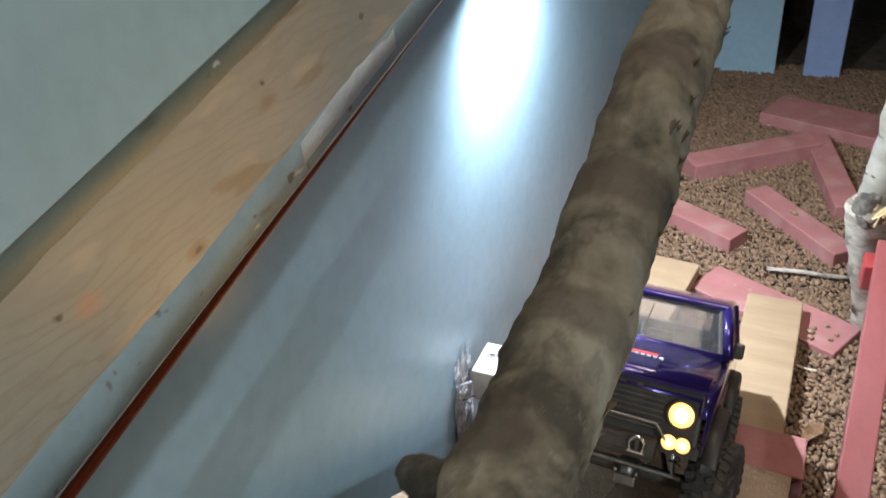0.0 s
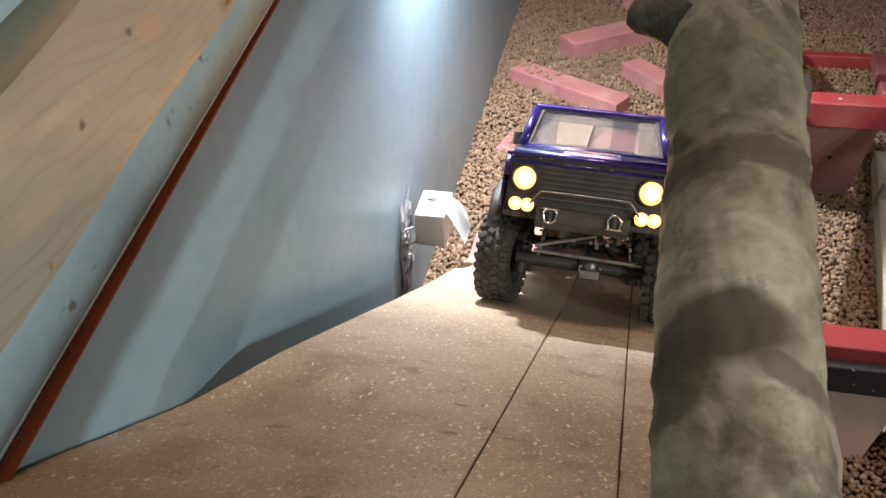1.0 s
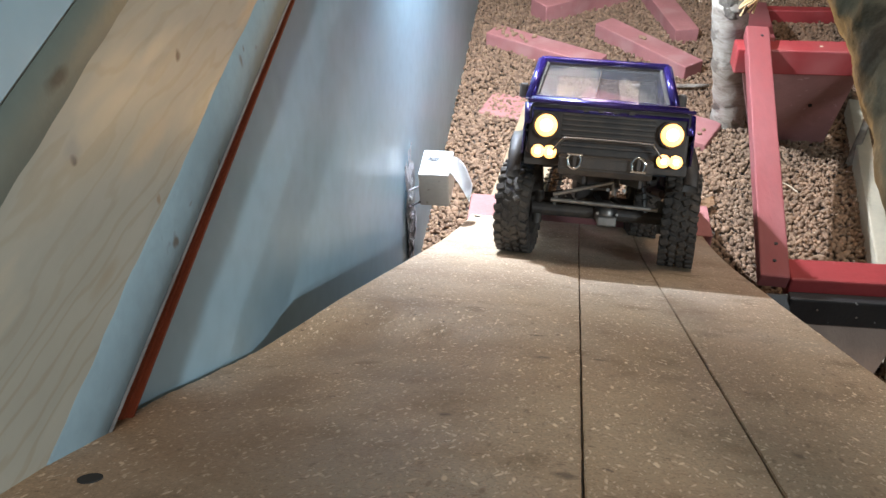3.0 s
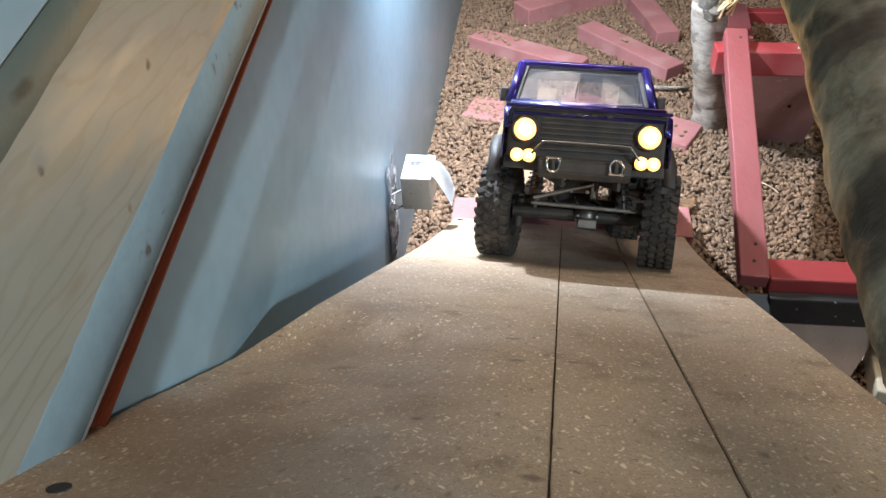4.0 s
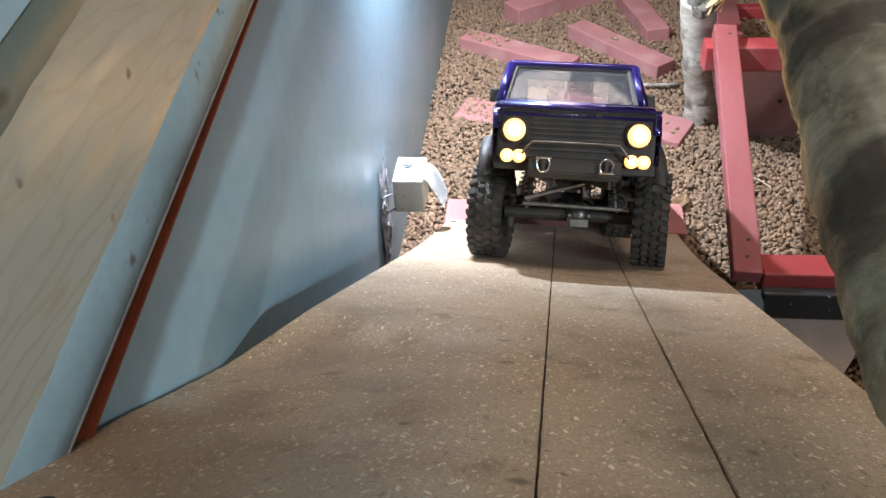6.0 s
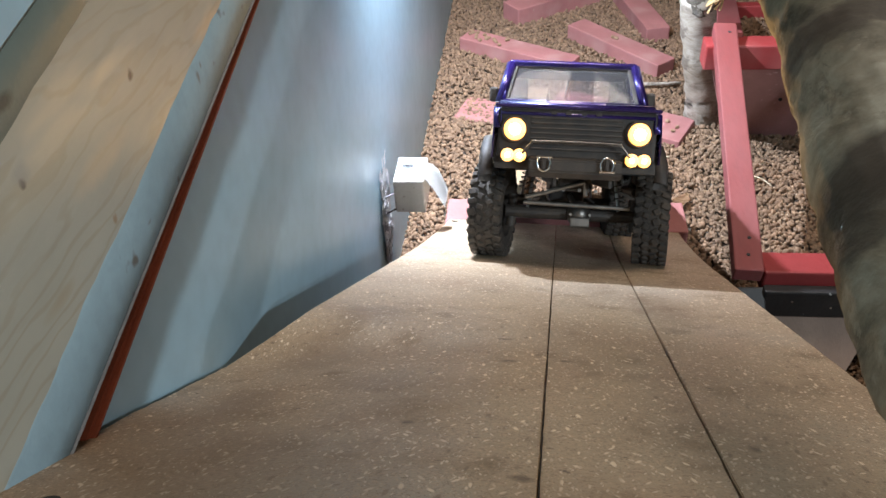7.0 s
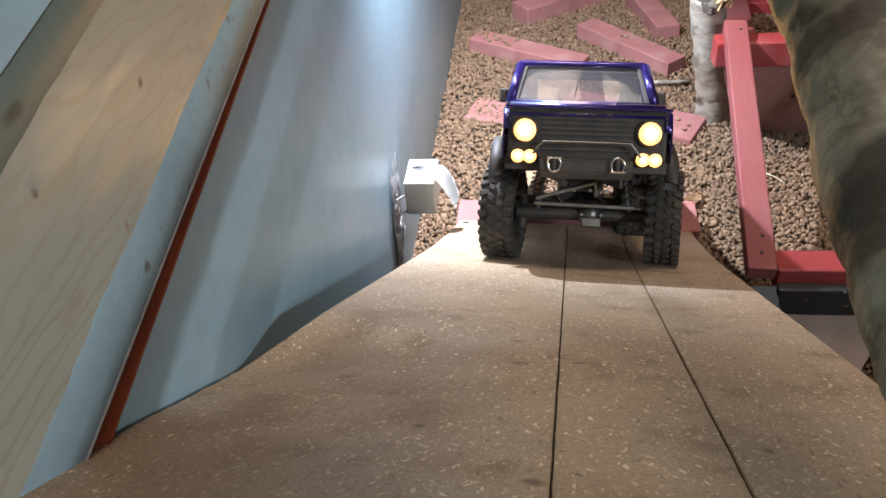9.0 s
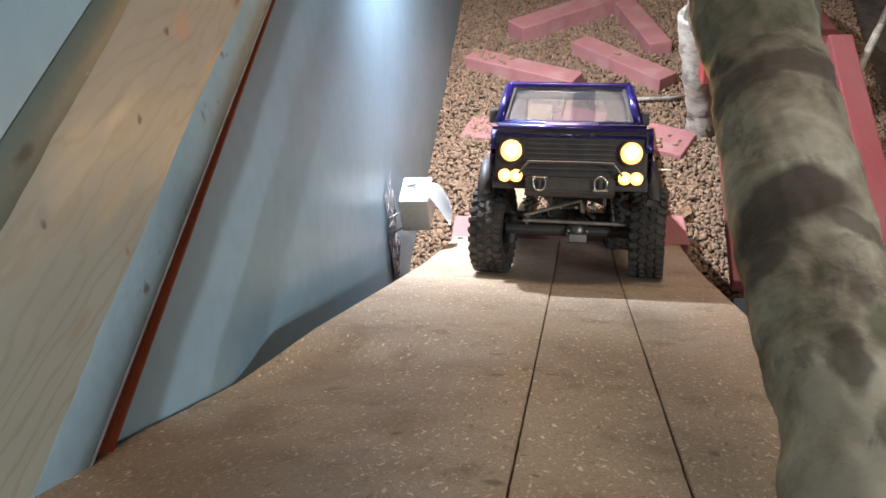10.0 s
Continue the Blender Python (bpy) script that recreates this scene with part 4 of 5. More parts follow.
# ---- the truck ----
VIOLET = mat("violet_metallic_paint", (0.036, 0.020, 0.155), 0.24, metal=0.55, var=0.25, scale=60, coat=1.0, random=0.0)
TYRE = mat("black_rubber", (0.042, 0.037, 0.033), 0.85, second=(0.085, 0.068, 0.053), scale=40, bump=0.4, bump_scale=300)
BLACK_PLASTIC = mat("black_plastic", (0.040, 0.035, 0.033), 0.55, second=(0.072, 0.058, 0.046), scale=50, bump=0.2)
GUNMETAL = mat("dusty_metal", (0.28, 0.26, 0.24), 0.4, metal=0.9, var=0.35, scale=70)
CHROME = mat("chrome", (0.8, 0.8, 0.8), 0.14, metal=1.0)
DUSTY_STEEL = mat("dusty_steel_bar", (0.45, 0.42, 0.38), 0.38, metal=0.8, var=0.3, scale=90)
WINDOW = glass("dusty_plastic_window", (0.66, 0.65, 0.67), 0.04)
WINDOW.node_tree.nodes["Principled BSDF"].inputs["Transmission Weight"].default_value = 0.97
WINDOW.node_tree.nodes["Principled BSDF"].inputs["Specular IOR Level"].default_value = 0.25
LENS = glow("lit_headlight", (1.0, 0.44, 0.06), 2.6)
BULB = glow("lit_bulb", (1.0, 0.80, 0.40), 9.0)
DECAL_RED = mat("red_decal", (0.62, 0.05, 0.04), 0.3)
DECAL_WHITE = mat("white_decal", (0.75, 0.75, 0.75), 0.3)
INTERIOR = mat("dark_interior", (0.05, 0.05, 0.055), 0.6, var=0.3)

X = Vector((1.0, 0.0, -0.053)).normalized()
U = Vector((0.0, 0.8403, -0.5420))
NORMAL = X.cross(U).normalized()
U = NORMAL.cross(X)
BASIS = Matrix((X, U, NORMAL)).transposed().to_4x4()
TRUCK = Matrix.Translation((0.279, 0.8185, 0.2318)) @ BASIS
truck = thing("toy_truck", TRUCK, "dark violet remote-control crawler truck with lit headlights climbing the ramp", "toy truck")


STEER = radians(-11)  # the front wheels are turned a little


def make_wheel(at, parent):
    """A knobbly tyre on a dark rim, its axle along x."""
    wheel = new("wheel")
    wheel.parent = parent
    wheel.location = at
    b = bmesh.new()
    profile = [(-0.019, 0.034), (-0.0208, 0.042), (-0.0205, 0.050), (-0.0185, 0.0555), (-0.014, 0.0570), (0.014, 0.0570), (0.0185, 0.0555), (0.0205, 0.050), (0.0208, 0.042), (0.019, 0.034)]
    seg = 48
    rings = []
    for s in range(seg):
        a = 2 * math.pi * s / seg
        rings.append([b.verts.new((x, r * math.cos(a), r * math.sin(a))) for x, r in profile])
    for s in range(seg):
        r0, r1 = rings[s], rings[(s + 1) % seg]
        for k in range(len(profile) - 1):
            b.faces.new((r0[k], r0[k + 1], r1[k + 1], r1[k]))
    bmesh.ops.recalc_face_normals(b, faces=b.faces[:])
    tyre = part("tyre", b, TYRE, wheel, smooth=True)
    b = None  # the lugs are gathered here
    lugs = 28
    rng = random.Random(3)
    for s in range(lugs):
        a = 2 * math.pi * s / lugs
        for x, wide, off, turn in ((-0.0160, 0.0052, 0.0, 0.30), (-0.0058, 0.0042, 0.5, -0.45), (0.0058, 0.0042, 0.05, 0.45), (0.0160, 0.0052, 0.55, -0.30)):
            t = a + (off + rng.uniform(-0.06, 0.06)) * 2 * math.pi / lugs
            long = 0.0042 if s % 2 else 0.0034
            lug = box(-wide, wide, -long, long, 0.0545, 0.0600, 0.0014, 2)
            lug.transform(Matrix.Rotation(t, 4, "X") @ Matrix.Translation((x, 0, 0)) @ Matrix.Rotation(turn + rng.uniform(-0.08, 0.08), 4, "Z"))
            b = join(b, lug)
        for x in (-0.0203, 0.0203):
            lug = box(x - 0.0014, x + 0.0014, -0.0034, 0.0034, 0.0470 + 0.002 * (s % 2), 0.0580, 0.0010, 2)
            lug.transform(Matrix.Rotation(a + (0.0 if x < 0 else 0.11), 4, "X"))
            b = join(b, lug)
    part("tread", b, TYRE, tyre, "blocky tread lugs")
    side = -1 if at[0] < 0 else 1
    b = rod((side * 0.004, 0, 0), (side * 0.016, 0, 0), 0.034, sides=32, bevel=0.002)
    rim = part("rim", b, BLACK_PLASTIC, wheel)
    part("barrel", tube([(-0.019, 0, 0), (-0.017, 0, 0), (0.017, 0, 0), (0.019, 0, 0)], [0.0345, 0.0335, 0.0335, 0.0345], 32, caps=False), BLACK_PLASTIC, rim, smooth=True)
    for k in range(6):
        a = 2 * math.pi * k / 6
        part("wheel_nut", rod((side * 0.016, 0.022 * math.cos(a), 0.022 * math.sin(a)), (side * 0.0185, 0.022 * math.cos(a), 0.022 * math.sin(a)), 0.0035, sides=10), GUNMETAL, rim)
    part("hub", rod((side * 0.016, 0, 0), (side * 0.021, 0, 0), 0.006, sides=6), GUNMETAL, rim)
    return wheel


for side in (-0.102, 0.102):
    first = make_wheel((side, 0.0, 0.0602), truck)
    copy_thing(first, Matrix.Translation((side, 0.310, 0.0602)))
    first.matrix_basis = Matrix.Translation((side, 0.0, 0.0602)) @ Matrix.Rotation(STEER, 4, "Z")

# lower body: a side profile with wheel arches, between the sills
BODY = [(-0.112, 0.128), (-0.1165, 0.150), (-0.1165, 0.178), (-0.108, 0.192), (-0.05, 0.1985), (0.052, 0.204), (0.066, 0.206), (0.215, 0.206), (0.225, 0.204), (0.425, 0.200), (0.430, 0.190), (0.425, 0.125), (0.385, 0.122), (0.372, 0.142), (0.340, 0.158), (0.285, 0.158), (0.252, 0.140), (0.238, 0.105), (0.225, 0.090), (0.085, 0.090), (0.072, 0.105), (0.058, 0.140), (0.028, 0.158), (-0.030, 0.158), (-0.060, 0.142), (-0.075, 0.128)]


def hood_shell():
    """The painted body without its front panel and cab floor: two flanks, the hood and the bed."""
    b = bmesh.new()
    widths = lambda u: 0.099 - 0.004 * max(0.0, (-0.05 - u) / 0.07)
    for s in (-1, 1):
        out = [b.verts.new((s * widths(u), u, n)) for u, n in BODY]
        b.faces.new(out if s > 0 else out[::-1])
    b.verts.ensure_lookup_table()
    n = len(BODY)
    for k in range(2, 6):
        b.faces.new((b.verts[k], b.verts[k + 1], b.verts[n + k + 1], b.verts[n + k]))
    for k in (8, 9, 10):
        b.faces.new((b.verts[k], b.verts[k + 1], b.verts[n + k + 1], b.verts[n + k]))
    bmesh.ops.recalc_face_normals(b, faces=b.faces[:])
    hood = [e for e in b.edges if len(e.link_faces) == 2]
    bmesh.ops.bevel(b, geom=hood, offset=0.008, segments=4, affect="EDGES")
    return b


body = part("body", hood_shell(), VIOLET, truck, smooth=True)
solid = body.modifiers.new("skin", "SOLIDIFY")
solid.thickness, solid.offset = 0.0018, -1
part("hood_ridge", prism([(-0.100, 0.188), (-0.094, 0.1965), (0.030, 0.2048), (0.034, 0.200)], -0.034, 0.034, 0.002), VIOLET, body)
decal = part("decal", prism([(-0.032, 0.1985), (-0.032, 0.2011), (-0.020, 0.2019), (-0.020, 0.1985)], -0.020, 0.026), DECAL_RED, body, "small red decal on the hood")
for k in range(9):
    part("lettering", prism([(-0.040, 0.1985), (-0.040, 0.2006), (-0.034, 0.2010), (-0.034, 0.1985)], -0.026 + 0.0068 * k, -0.0215 + 0.0068 * k), DECAL_WHITE, body, "pale unreadable lettering")

# grille and lights
grille = part("grille", box(-0.090, 0.090, -0.1145, -0.108, 0.128, 0.186, 0.004), BLACK_PLASTIC, truck, "black grille panel")
for k in range(7):
    part("slat", box(-0.052, 0.052, -0.1165, -0.1140, 0.139 + 0.0058 * k, 0.1415 + 0.0058 * k, 0.0006, 1), BLACK_PLASTIC, grille)
for k in range(4):
    part("badge", box(-0.030 + 0.017 * k, -0.024 + 0.017 * k, -0.1176, -0.1160, 0.1795, 0.1832), BLACK_PLASTIC, grille, "small grey letter shapes")
part("grille_frame", box(-0.094, 0.094, -0.1172, -0.112, 0.1855, 0.1895, 0.0015), VIOLET, truck)
for s in (-1, 1):
    x = s * 0.070
    light = part("headlight", rod((x, -0.112, 0.161), (x, -0.1195, 0.161), 0.0155, sides=32, bevel=0.0015), BLACK_PLASTIC, truck, "round lit amber headlight")
    b = bmesh.new()
    bmesh.ops.create_uvsphere(b, u_segments=24, v_segments=12, radius=0.0128)
    b.transform(Matrix.Translation((x, -0.1190, 0.161)) @ Matrix.Diagonal((1, 0.35, 1, 1)))
    part("lens", b, LENS, light, "glowing amber lens", smooth=True)
    b = bmesh.new()
    bmesh.ops.create_uvsphere(b, u_segments=20, v_segments=10, radius=0.0078)
    b.transform(Matrix.Translation((x, -0.1215, 0.161)) @ Matrix.Diagonal((1, 0.34, 1, 1)))
    part("bulb", b, BULB, light, "bright yellow-white bulb", smooth=True)
    b = bmesh.new()
    bmesh.ops.create_circle(b, cap_ends=False, radius=0.0142, segments=32)
    ring = tube([(x + 0.0142 * math.cos(a), -0.1200, 0.161 + 0.0142 * math.sin(a)) for a in [2 * math.pi * k / 28 for k in range(29)]], [0.0011] * 29, 8, caps=False)
    b.free()
    part("bezel", ring, BLACK_PLASTIC, light, smooth=True)
    fog = part("fog_light", box(x - 0.0145, x + 0.0145, -0.121, -0.113, 0.1245, 0.1385, 0.002), BLACK_PLASTIC, truck, "pair of small lit amber lamps")
    for o in (-0.0068, 0.0068):
        b = bmesh.new()
        bmesh.ops.create_uvsphere(b, u_segments=16, v_segments=8, radius=0.0076)
        b.transform(Matrix.Translation((x + o, -0.1212, 0.1315)) @ Matrix.Diagonal((1, 0.4, 1, 1)))
        part("lens", b, LENS, fog, "glowing amber lens", smooth=True)
        b = bmesh.new()
        bmesh.ops.create_uvsphere(b, u_segments=14, v_segments=8, radius=0.0050)
        b.transform(Matrix.Translation((x + o, -0.1224, 0.1315)) @ Matrix.Diagonal((1, 0.4, 1, 1)))
        part("bulb", b, BULB, fog, "bright yellow-white bulb", smooth=True)
    flare = bmesh.new()
    rows = []
    for k in range(13):
        a = math.pi * (0.02 + 0.96 * k / 12)
        u0, n0 = -0.004 - 0.074 * math.cos(a), 0.100 + 0.058 * math.sin(a) ** 0.7
        rows.append([flare.verts.new((s * 0.096, u0, n0)), flare.verts.new((s * 0.110, u0, n0 - 0.003)), flare.verts.new((s * 0.1125, u0, n0 - 0.010)), flare.verts.new((s * 0.096, u0 * 0.93, n0 - 0.010))])
    for r0, r1 in zip(rows, rows[1:]):
        for k in range(4):
            flare.faces.new((r0[k], r0[(k + 1) % 4], r1[(k + 1) % 4], r1[k]))
    bmesh.ops.recalc_face_normals(flare, faces=flare.faces[:])
    front = part("fender_flare", flare, BLACK_PLASTIC, truck, smooth=True)
    back = new("fender_flare", front.data)
    back.parent, back.location = truck, (0, 0.312, 0)
    part("rocker", rod((s * 0.097, 0.085, 0.088), (s * 0.097, 0.230, 0.088), 0.006, sides=10), BLACK_PLASTIC, truck, "black rock slider")
    # mirrors
    mirror = part("mirror", box(s * 0.106 - 0.006, s * 0.106 + 0.006, 0.074, 0.082, 0.204, 0.224, 0.003), BLACK_PLASTIC, truck, "black door mirror")
    part("mirror_arm", rod((s * 0.096, 0.082, 0.205), (s * 0.106, 0.079, 0.208), 0.002, sides=8), BLACK_PLASTIC, mirror)

# cab: pillars, roof, windows
cab = new("cab")
cab.parent = truck
LOW, TOP = 0.096, 0.0845
CORNER = {"fl": (-LOW, 0.062, 0.203), "fr": (LOW, 0.062, 0.203), "tl": (-TOP, 0.098, 0.258), "tr": (TOP, 0.098, 0.258), "bl": (-LOW, 0.222, 0.203), "br": (LOW, 0.222, 0.203), "ul": (-TOP, 0.214, 0.258), "ur": (TOP, 0.214, 0.258), "ml": (-LOW, 0.150, 0.203), "mr": (LOW, 0.150, 0.203), "nl": (-TOP, 0.152, 0.258), "nr": (TOP, 0.152, 0.258)}
for a, c in (("fl", "tl"), ("fr", "tr"), ("bl", "ul"), ("br", "ur")):
    part("pillar", rod(CORNER[a], CORNER[c], 0.0070, sides=12), VIOLET, cab, smooth=True)
for a, c in (("fl", "fr"), ("bl", "br"), ("tl", "tr"), ("ul", "ur")):
    part("window_frame", rod(CORNER[a], CORNER[c], 0.0050, sides=10), VIOLET, cab, smooth=True)
part("roof", box(-0.0875, 0.0875, 0.093, 0.219, 0.2545, 0.2645, 0.0045, 4), VIOLET, cab, smooth=True)


def pane(corners, name, inset=0.004):
    b = bmesh.new()
    pts = [Vector(CORNER[c]) for c in corners]
    mid = sum(pts, Vector()) / len(pts)
    f = b.faces.new([b.verts.new(p + (mid - p).normalized() * inset) for p in pts])
    out = bmesh.ops.extrude_face_region(b, geom=[f])
    b.normal_update()
    n = (pts[1] - pts[0]).cross(pts[2] - pts[1]).normalized()
    for v in [g for g in out["geom"] if isinstance(g, bmesh.types.BMVert)]:
        v.co += n * 0.0008
    bmesh.ops.recalc_face_normals(b, faces=b.faces[:])
    ob = part(name, b, WINDOW, cab)
    ob.visible_shadow = False
    # dark rubber round the pane
    seal = None
    inner = [p + (mid - p).normalized() * 0.0085 - n * 0.0003 for p in pts]
    for k in range(4):
        seal = rod(inner[k], inner[(k + 1) % 4], 0.0034, sides=8, bm=seal)
    part("seal", seal, TYRE, ob)
    return ob


pane(("fl", "fr", "tr", "tl"), "windscreen")
pane(("br", "bl", "ul", "ur"), "rear_window")
pane(("fr", "br", "ur", "tr"), "side_window")
pane(("bl", "fl", "tl", "ul"), "side_window")
for s in (-1, 1):
    part("rear_panel", box(s * 0.075 - 0.014, s * 0.075 + 0.014, 0.208, 0.213, 0.205, 0.256, 0.002), INTERIOR, cab)
    part("door_panel", box(s * 0.093 - 0.002, s * 0.093 + 0.002, 0.070, 0.205, 0.150, 0.206, 0.001), INTERIOR, cab)
    part("door_pillar", rod((s * 0.094, 0.168, 0.203), (s * 0.083, 0.166, 0.258), 0.0045, sides=10), VIOLET, cab, smooth=True)
part("rear_panel", box(-0.088, 0.088, 0.208, 0.214, 0.203, 0.217, 0.002), INTERIOR, cab)
part("headliner", box(-0.080, 0.080, 0.100, 0.212, 0.2500, 0.2545, 0.001), INTERIOR, cab)
part("wiper", rod((-0.010, 0.066, 0.2125), (-0.004, 0.086, 0.2470), 0.0007, sides=6), CHROME, cab, "thin bright wiper")
part("dashboard", box(-0.090, 0.090, 0.062, 0.092, 0.178, 0.203, 0.004), INTERIOR, cab)
for s in (-1, 1):
    seat = part("seat", box(s * 0.045 - 0.026, s * 0.045 + 0.026, 0.165, 0.182, 0.150, 0.214, 0.005), INTERIOR, cab)
part("floor_pan", box(-0.094, 0.094, 0.06, 0.235, 0.112, 0.116), INTERIOR, truck)
part("bed_floor", box(-0.094, 0.094, 0.235, 0.425, 0.165, 0.168), INTERIOR, truck)

# bumper, hoop, shackles
part("bumper", prism([(-0.128, 0.108), (-0.134, 0.115), (-0.134, 0.128), (-0.128, 0.131), (-0.108, 0.131), (-0.108, 0.108)], -0.052, 0.052, 0.0015), BLACK_PLASTIC, truck, "black winch bumper")
part("hoop", tube(stem_path([(-0.060, -0.128, 0.134), (-0.050, -0.130, 0.146), (-0.040, -0.131, 0.1485), (0.040, -0.131, 0.1485), (0.050, -0.130, 0.146), (0.060, -0.128, 0.134)], 6), [0.0014] * 31, 8), GUNMETAL, truck, "thin dusty bumper hoop", smooth=True)
for s, turn in ((-1, 0.0), (1, math.pi)):
    shackle = part("shackle", tube([(s * 0.035 + 0.0072 * math.cos(a), -0.139, 0.124 + 0.0088 * math.sin(a)) for a in [math.pi * (0.72 + 1.56 * k / 16) + turn for k in range(17)]], [0.0014] * 17, 8), CHROME, truck, "chrome recovery shackle", smooth=True)
    dz = 0.0068 * (1 if turn == 0 else -1)
    part("pin", rod((s * 0.035 - 0.0085, -0.139, 0.124 + dz), (s * 0.035 + 0.0085, -0.139, 0.124 + dz), 0.0014, sides=8), CHROME, shackle)
    part("mount", box(s * 0.035 - 0.002, s * 0.035 + 0.002, -0.140, -0.130, 0.117, 0.131, 0.0006), BLACK_PLASTIC, truck)

# running gear
# added dark panel standing in for the shade between grille and tyres
part("shade_panel", box(-0.092, 0.092, -0.1075, -0.1040, 0.116, 0.132, 0.001), BLACK_PLASTIC, truck)
part("front_axle", rod((-0.086, 0, 0.060), (0.086, 0, 0.060), 0.0085, sides=14), BLACK_PLASTIC, truck)
part("rear_axle", rod((-0.086, 0.31, 0.060), (0.086, 0.31, 0.060), 0.0085, sides=14), BLACK_PLASTIC, truck)
for u in (0.0, 0.31):
    b = bmesh.new()
    bmesh.ops.create_uvsphere(b, u_segments=20, v_segments=12, radius=0.0185)
    b.transform(Matrix.Translation((0.008, u - 0.004, 0.061)) @ Matrix.Diagonal((0.85, 1.15, 0.9, 1)))
    diff = part("differential", b, GUNMETAL, truck, "dusty metal differential", smooth=True)
    for k in range(6):
        a = 2 * math.pi * k / 6
        part("bolt", rod((0.008 + 0.012 * math.cos(a), u - 0.022, 0.061 + 0.012 * math.sin(a)), (0.008 + 0.012 * math.cos(a), u - 0.026, 0.061 + 0.012 * math.sin(a)), 0.0018, sides=6), STEEL, diff)
    part("skid_plate", box(-0.004, 0.020, u - 0.027, u - 0.021, 0.045, 0.058, 0.002), GUNMETAL, diff)
part("tie_rod", rod((-0.064, -0.030, 0.0735), (0.068, -0.030, 0.0715), 0.0027, sides=12), DUSTY_STEEL, truck, "dusty steel tie rod")
part("drag_link", rod((-0.062, -0.034, 0.080), (0.010, -0.040, 0.102), 0.0026, sides=12), DUSTY_STEEL, truck, "dusty steel drag link")
part("drag_link", rod((-0.030, -0.020, 0.098), (0.026, -0.030, 0.114), 0.0024, sides=12), DUSTY_STEEL, truck)
for s in (-1, 1):
    part("knuckle", rod((s * 0.079, 0, 0.040), (s * 0.077, 0.003, 0.082), 0.0062, sides=16, bevel=0.001), BLACK_PLASTIC, truck)
    part("lower_link", rod((s * 0.052, 0.012, 0.056), (s * 0.030, 0.130, 0.072), 0.0032, sides=10), BLACK_PLASTIC, truck)
    part("lower_link", rod((s * 0.052, 0.298, 0.056), (s * 0.030, 0.190, 0.072), 0.0032, sides=10), BLACK_PLASTIC, truck)
    part("chassis_rail", box(s * 0.032 - 0.002, s * 0.032 + 0.002, -0.105, 0.405, 0.098, 0.118, 0.0006), BLACK_PLASTIC, truck)
    for u, lean in ((-0.006, 0.016), (0.318, -0.016)):
        shock = part("shock_absorber", rod((s * 0.058, u, 0.066), (s * 0.046, u + lean, 0.150), 0.0022, sides=8), STEEL, truck)
        coil = [(s * (0.058 - 0.012 * k / 60) + 0.0066 * math.cos(k * 0.85), u + lean * k / 60 + 0.0066 * math.sin(k * 0.85), 0.078 + 0.062 * k / 60) for k in range(61)]
        part("spring", tube(coil, [0.0009] * 61, 6), BLACK_PLASTIC, shock, smooth=True)
part("servo", box(-0.022, 0.018, -0.034, -0.012, 0.090, 0.112, 0.002), BLACK_PLASTIC, truck)
part("servo_horn", rod((0.010, -0.040, 0.100), (0.012, -0.038, 0.086), 0.0030, sides=8), GUNMETAL, truck)
for x in (-0.016, 0.004, 0.024):
    part("servo_screw", rod((x, -0.036, 0.092), (x, -0.038, 0.092), 0.0022, sides=8), STEEL, truck)
part("drive_shaft", rod((0.008, 0.010, 0.064), (0.004, 0.150, 0.084), 0.0040, sides=10), GUNMETAL, truck)
part("drive_shaft", rod((0.008, 0.298, 0.064), (0.004, 0.170, 0.084), 0.0040, sides=10), GUNMETAL, truck)
part("transmission", box(-0.024, 0.024, 0.110, 0.205, 0.068, 0.100, 0.004), BLACK_PLASTIC, truck, "black skid plate and gearbox")
# wide thin cover added to darken the gap between hood and tyres
part("inner_fender", box(-0.095, 0.095, -0.104, 0.064, 0.1530, 0.1560, 0.001), BLACK_PLASTIC, truck)
part("inner_fender", box(-0.066, 0.066, -0.060, 0.060, 0.122, 0.150, 0.004), BLACK_PLASTIC, truck)

# the shell leans a little on its springs
SHIFT = Matrix.Translation((-0.0072, 0, 0)) @ Matrix.Rotation(-0.035, 4, "Z")
SHELL = {"body", "grille", "grille_frame", "headlight", "fog_light", "fender_flare", "rocker", "mirror", "cab", "bed_floor", "floor_pan", "bumper", "hoop", "shackle", "mount", "inner_fender", "shade_panel"}
for piece in truck.children:
    if piece.name.split(".")[0] in SHELL:
        piece.matrix_basis = SHIFT @ piece.matrix_basis

# the beams of the headlights
for x in (-0.070, 0.070):
    eye = TRUCK @ SHIFT @ Vector((x, -0.128, 0.161))
    lamp("headlight_beam", "SPOT", 6.4, (1.0, 0.58, 0.20), look(eye, TRUCK @ Vector((x + 0.03, -0.8, 0.58))), radius=0.011, cone=96)


# ---- knots, marks and litter ----
LEAF = mat("dry_leaf", (0.42, 0.25, 0.13), 0.8, second=(0.30, 0.17, 0.09), scale=60)
STRAW = mat("pale_straw", (0.66, 0.56, 0.40), 0.7, var=0.2)


def straw(name, points, r, label):
    return tagged(mesh_object(name, tube(stem_path(points, 6), [r] * (6 * (len(points) - 1) + 1), 6), STRAW, True), label, name)


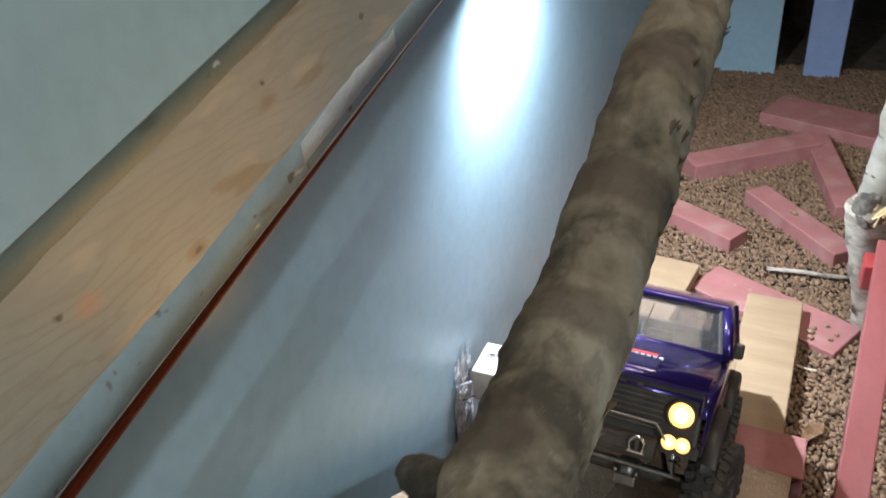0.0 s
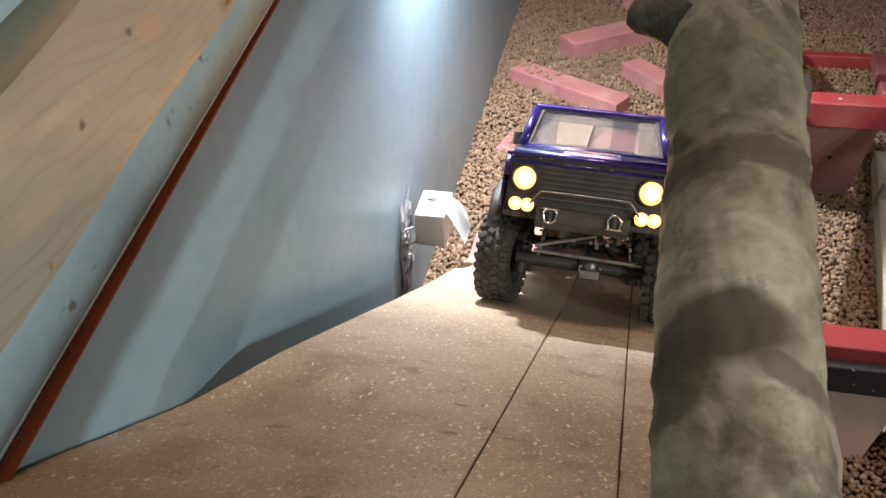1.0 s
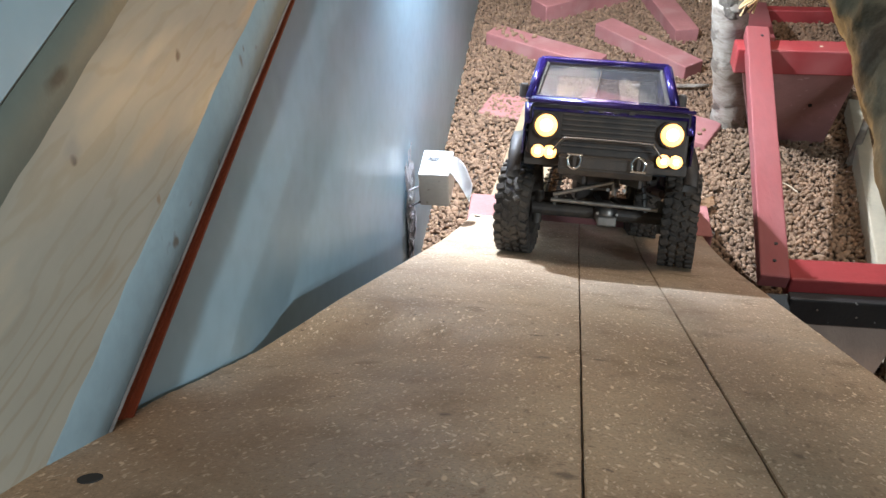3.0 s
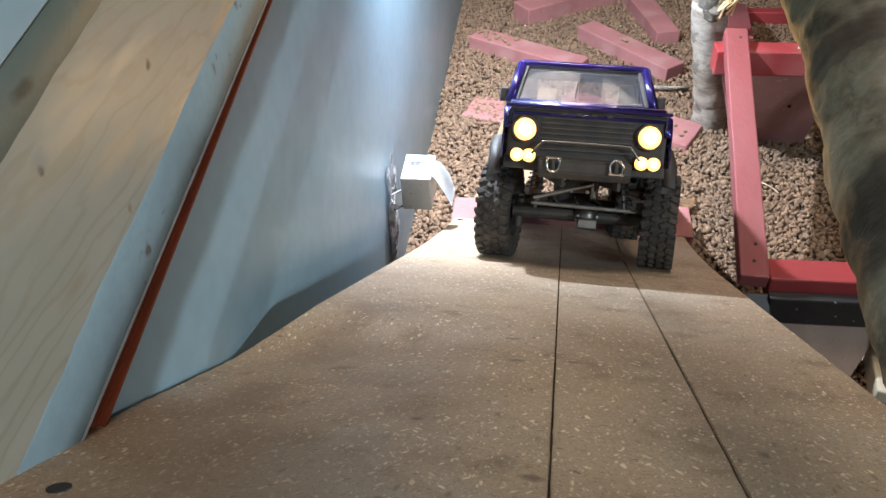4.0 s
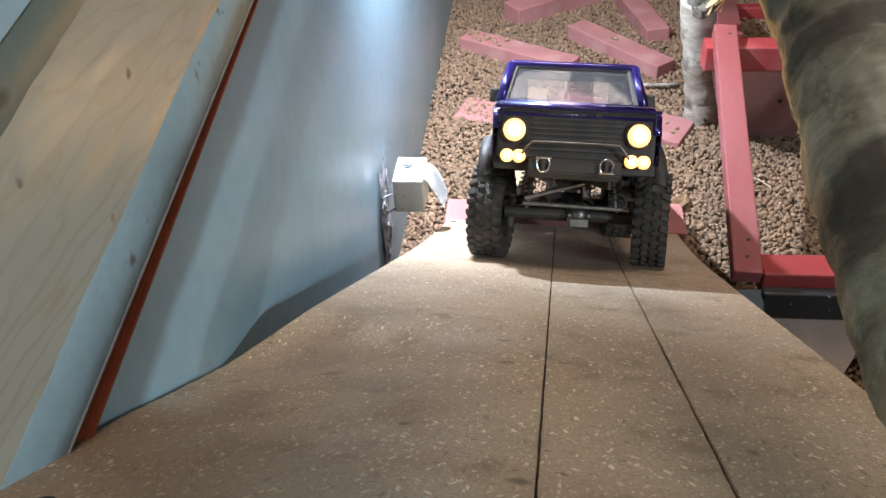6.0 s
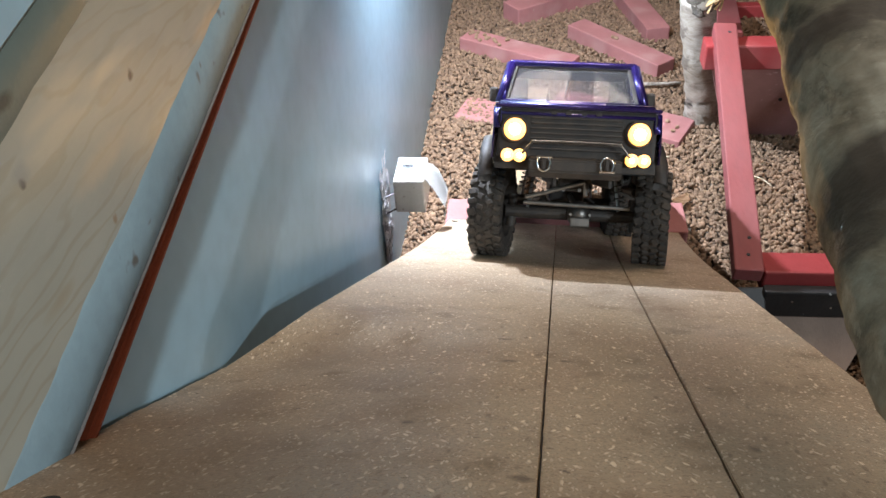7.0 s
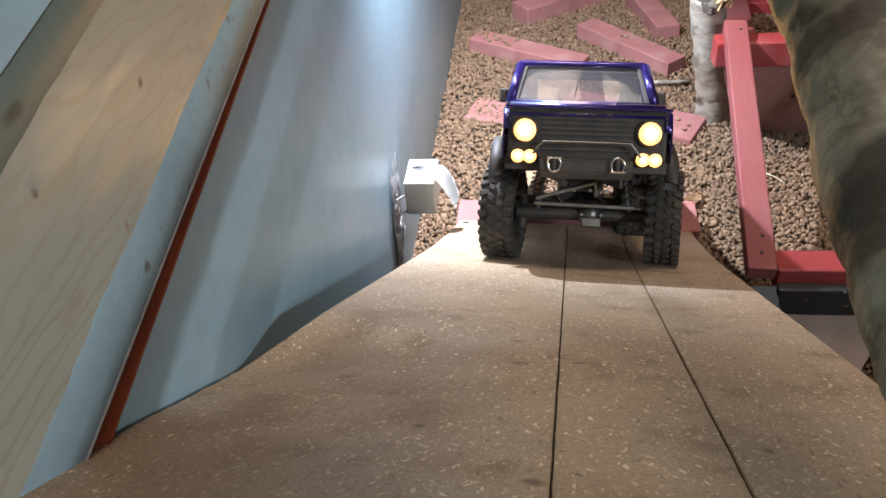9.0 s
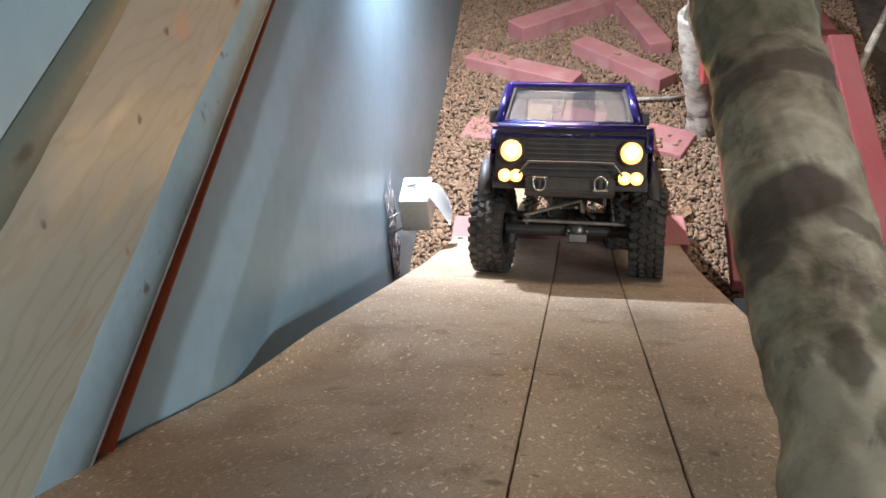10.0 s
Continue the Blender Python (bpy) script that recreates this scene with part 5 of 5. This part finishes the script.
straw("straw", [(0.640, 1.375, 0.004), (0.652, 1.352, 0.009), (0.672, 1.338, 0.010), (0.690, 1.322, 0.004)], 0.0012, "thin pale straw curling on the pebbles")
straw("straw", [(0.478, 1.425, 0.006), (0.492, 1.418, 0.008), (0.510, 1.420, 0.006)], 0.0022, "short pale straw on the pebbles")
b = bmesh.new()
mid = [(0.496, 1.232, 0.006), (0.505, 1.250, 0.012), (0.516, 1.268, 0.007), (0.526, 1.284, 0.013)]
rows = [[b.verts.new((p[0] - w, p[1] + w * 0.5, p[2] + h)), b.verts.new(p), b.verts.new((p[0] + w, p[1] - w * 0.5, p[2] + h))] for p, (w, h) in zip(mid, ((0.001, 0), (0.011, 0.005), (0.012, 0.003), (0.001, 0)))]
for r0, r1 in zip(rows, rows[1:]):
    for s in range(2):
        b.faces.new((r0[s], r0[s + 1], r1[s + 1], r1[s]))
bmesh.ops.solidify(b, geom=b.faces[:], thickness=0.0006)
tagged(mesh_object("leaf", b, LEAF), "curled brown dry leaf on the pebbles", "leaf")

# pebbles that lie on the planks
rng = random.Random(11)
for k in range(28):
    t = rng.random()
    if k < 18:
        x, y, top = 0.070 + 0.10 * t, 1.955 - 0.06 * t + rng.uniform(-0.024, 0.024), 0.032
    elif k < 24:
        x, y, top = 0.49 + 0.05 * t, 1.50 + 0.06 * rng.random(), 0.012
    else:
        x, y, top = 0.42 + 0.10 * t, 1.94 - 0.10 * t, 0.032
    b = bmesh.new()
    bmesh.ops.create_icosphere(b, subdivisions=2, radius=0.0045 + 0.002 * rng.random())
    for v in b.verts:
        v.co *= 1 + 0.25 * noise.noise(v.co * 150 + Vector((k, 0, 0)))
        v.co.z *= 0.75
    ob = mesh_object("pebble", b, CLAY, True)
    ob.location = (x, y, top + 0.003)
    tagged(ob, "single brown clay pebble lying on a pink timber", "pebble", "pebbles on the timbers")
part("hole", rod((0.712, 1.452, 0.118), (0.712, 1.460, 0.118), 0.0036, sides=12), GAP, bridge, "dark drilled hole")
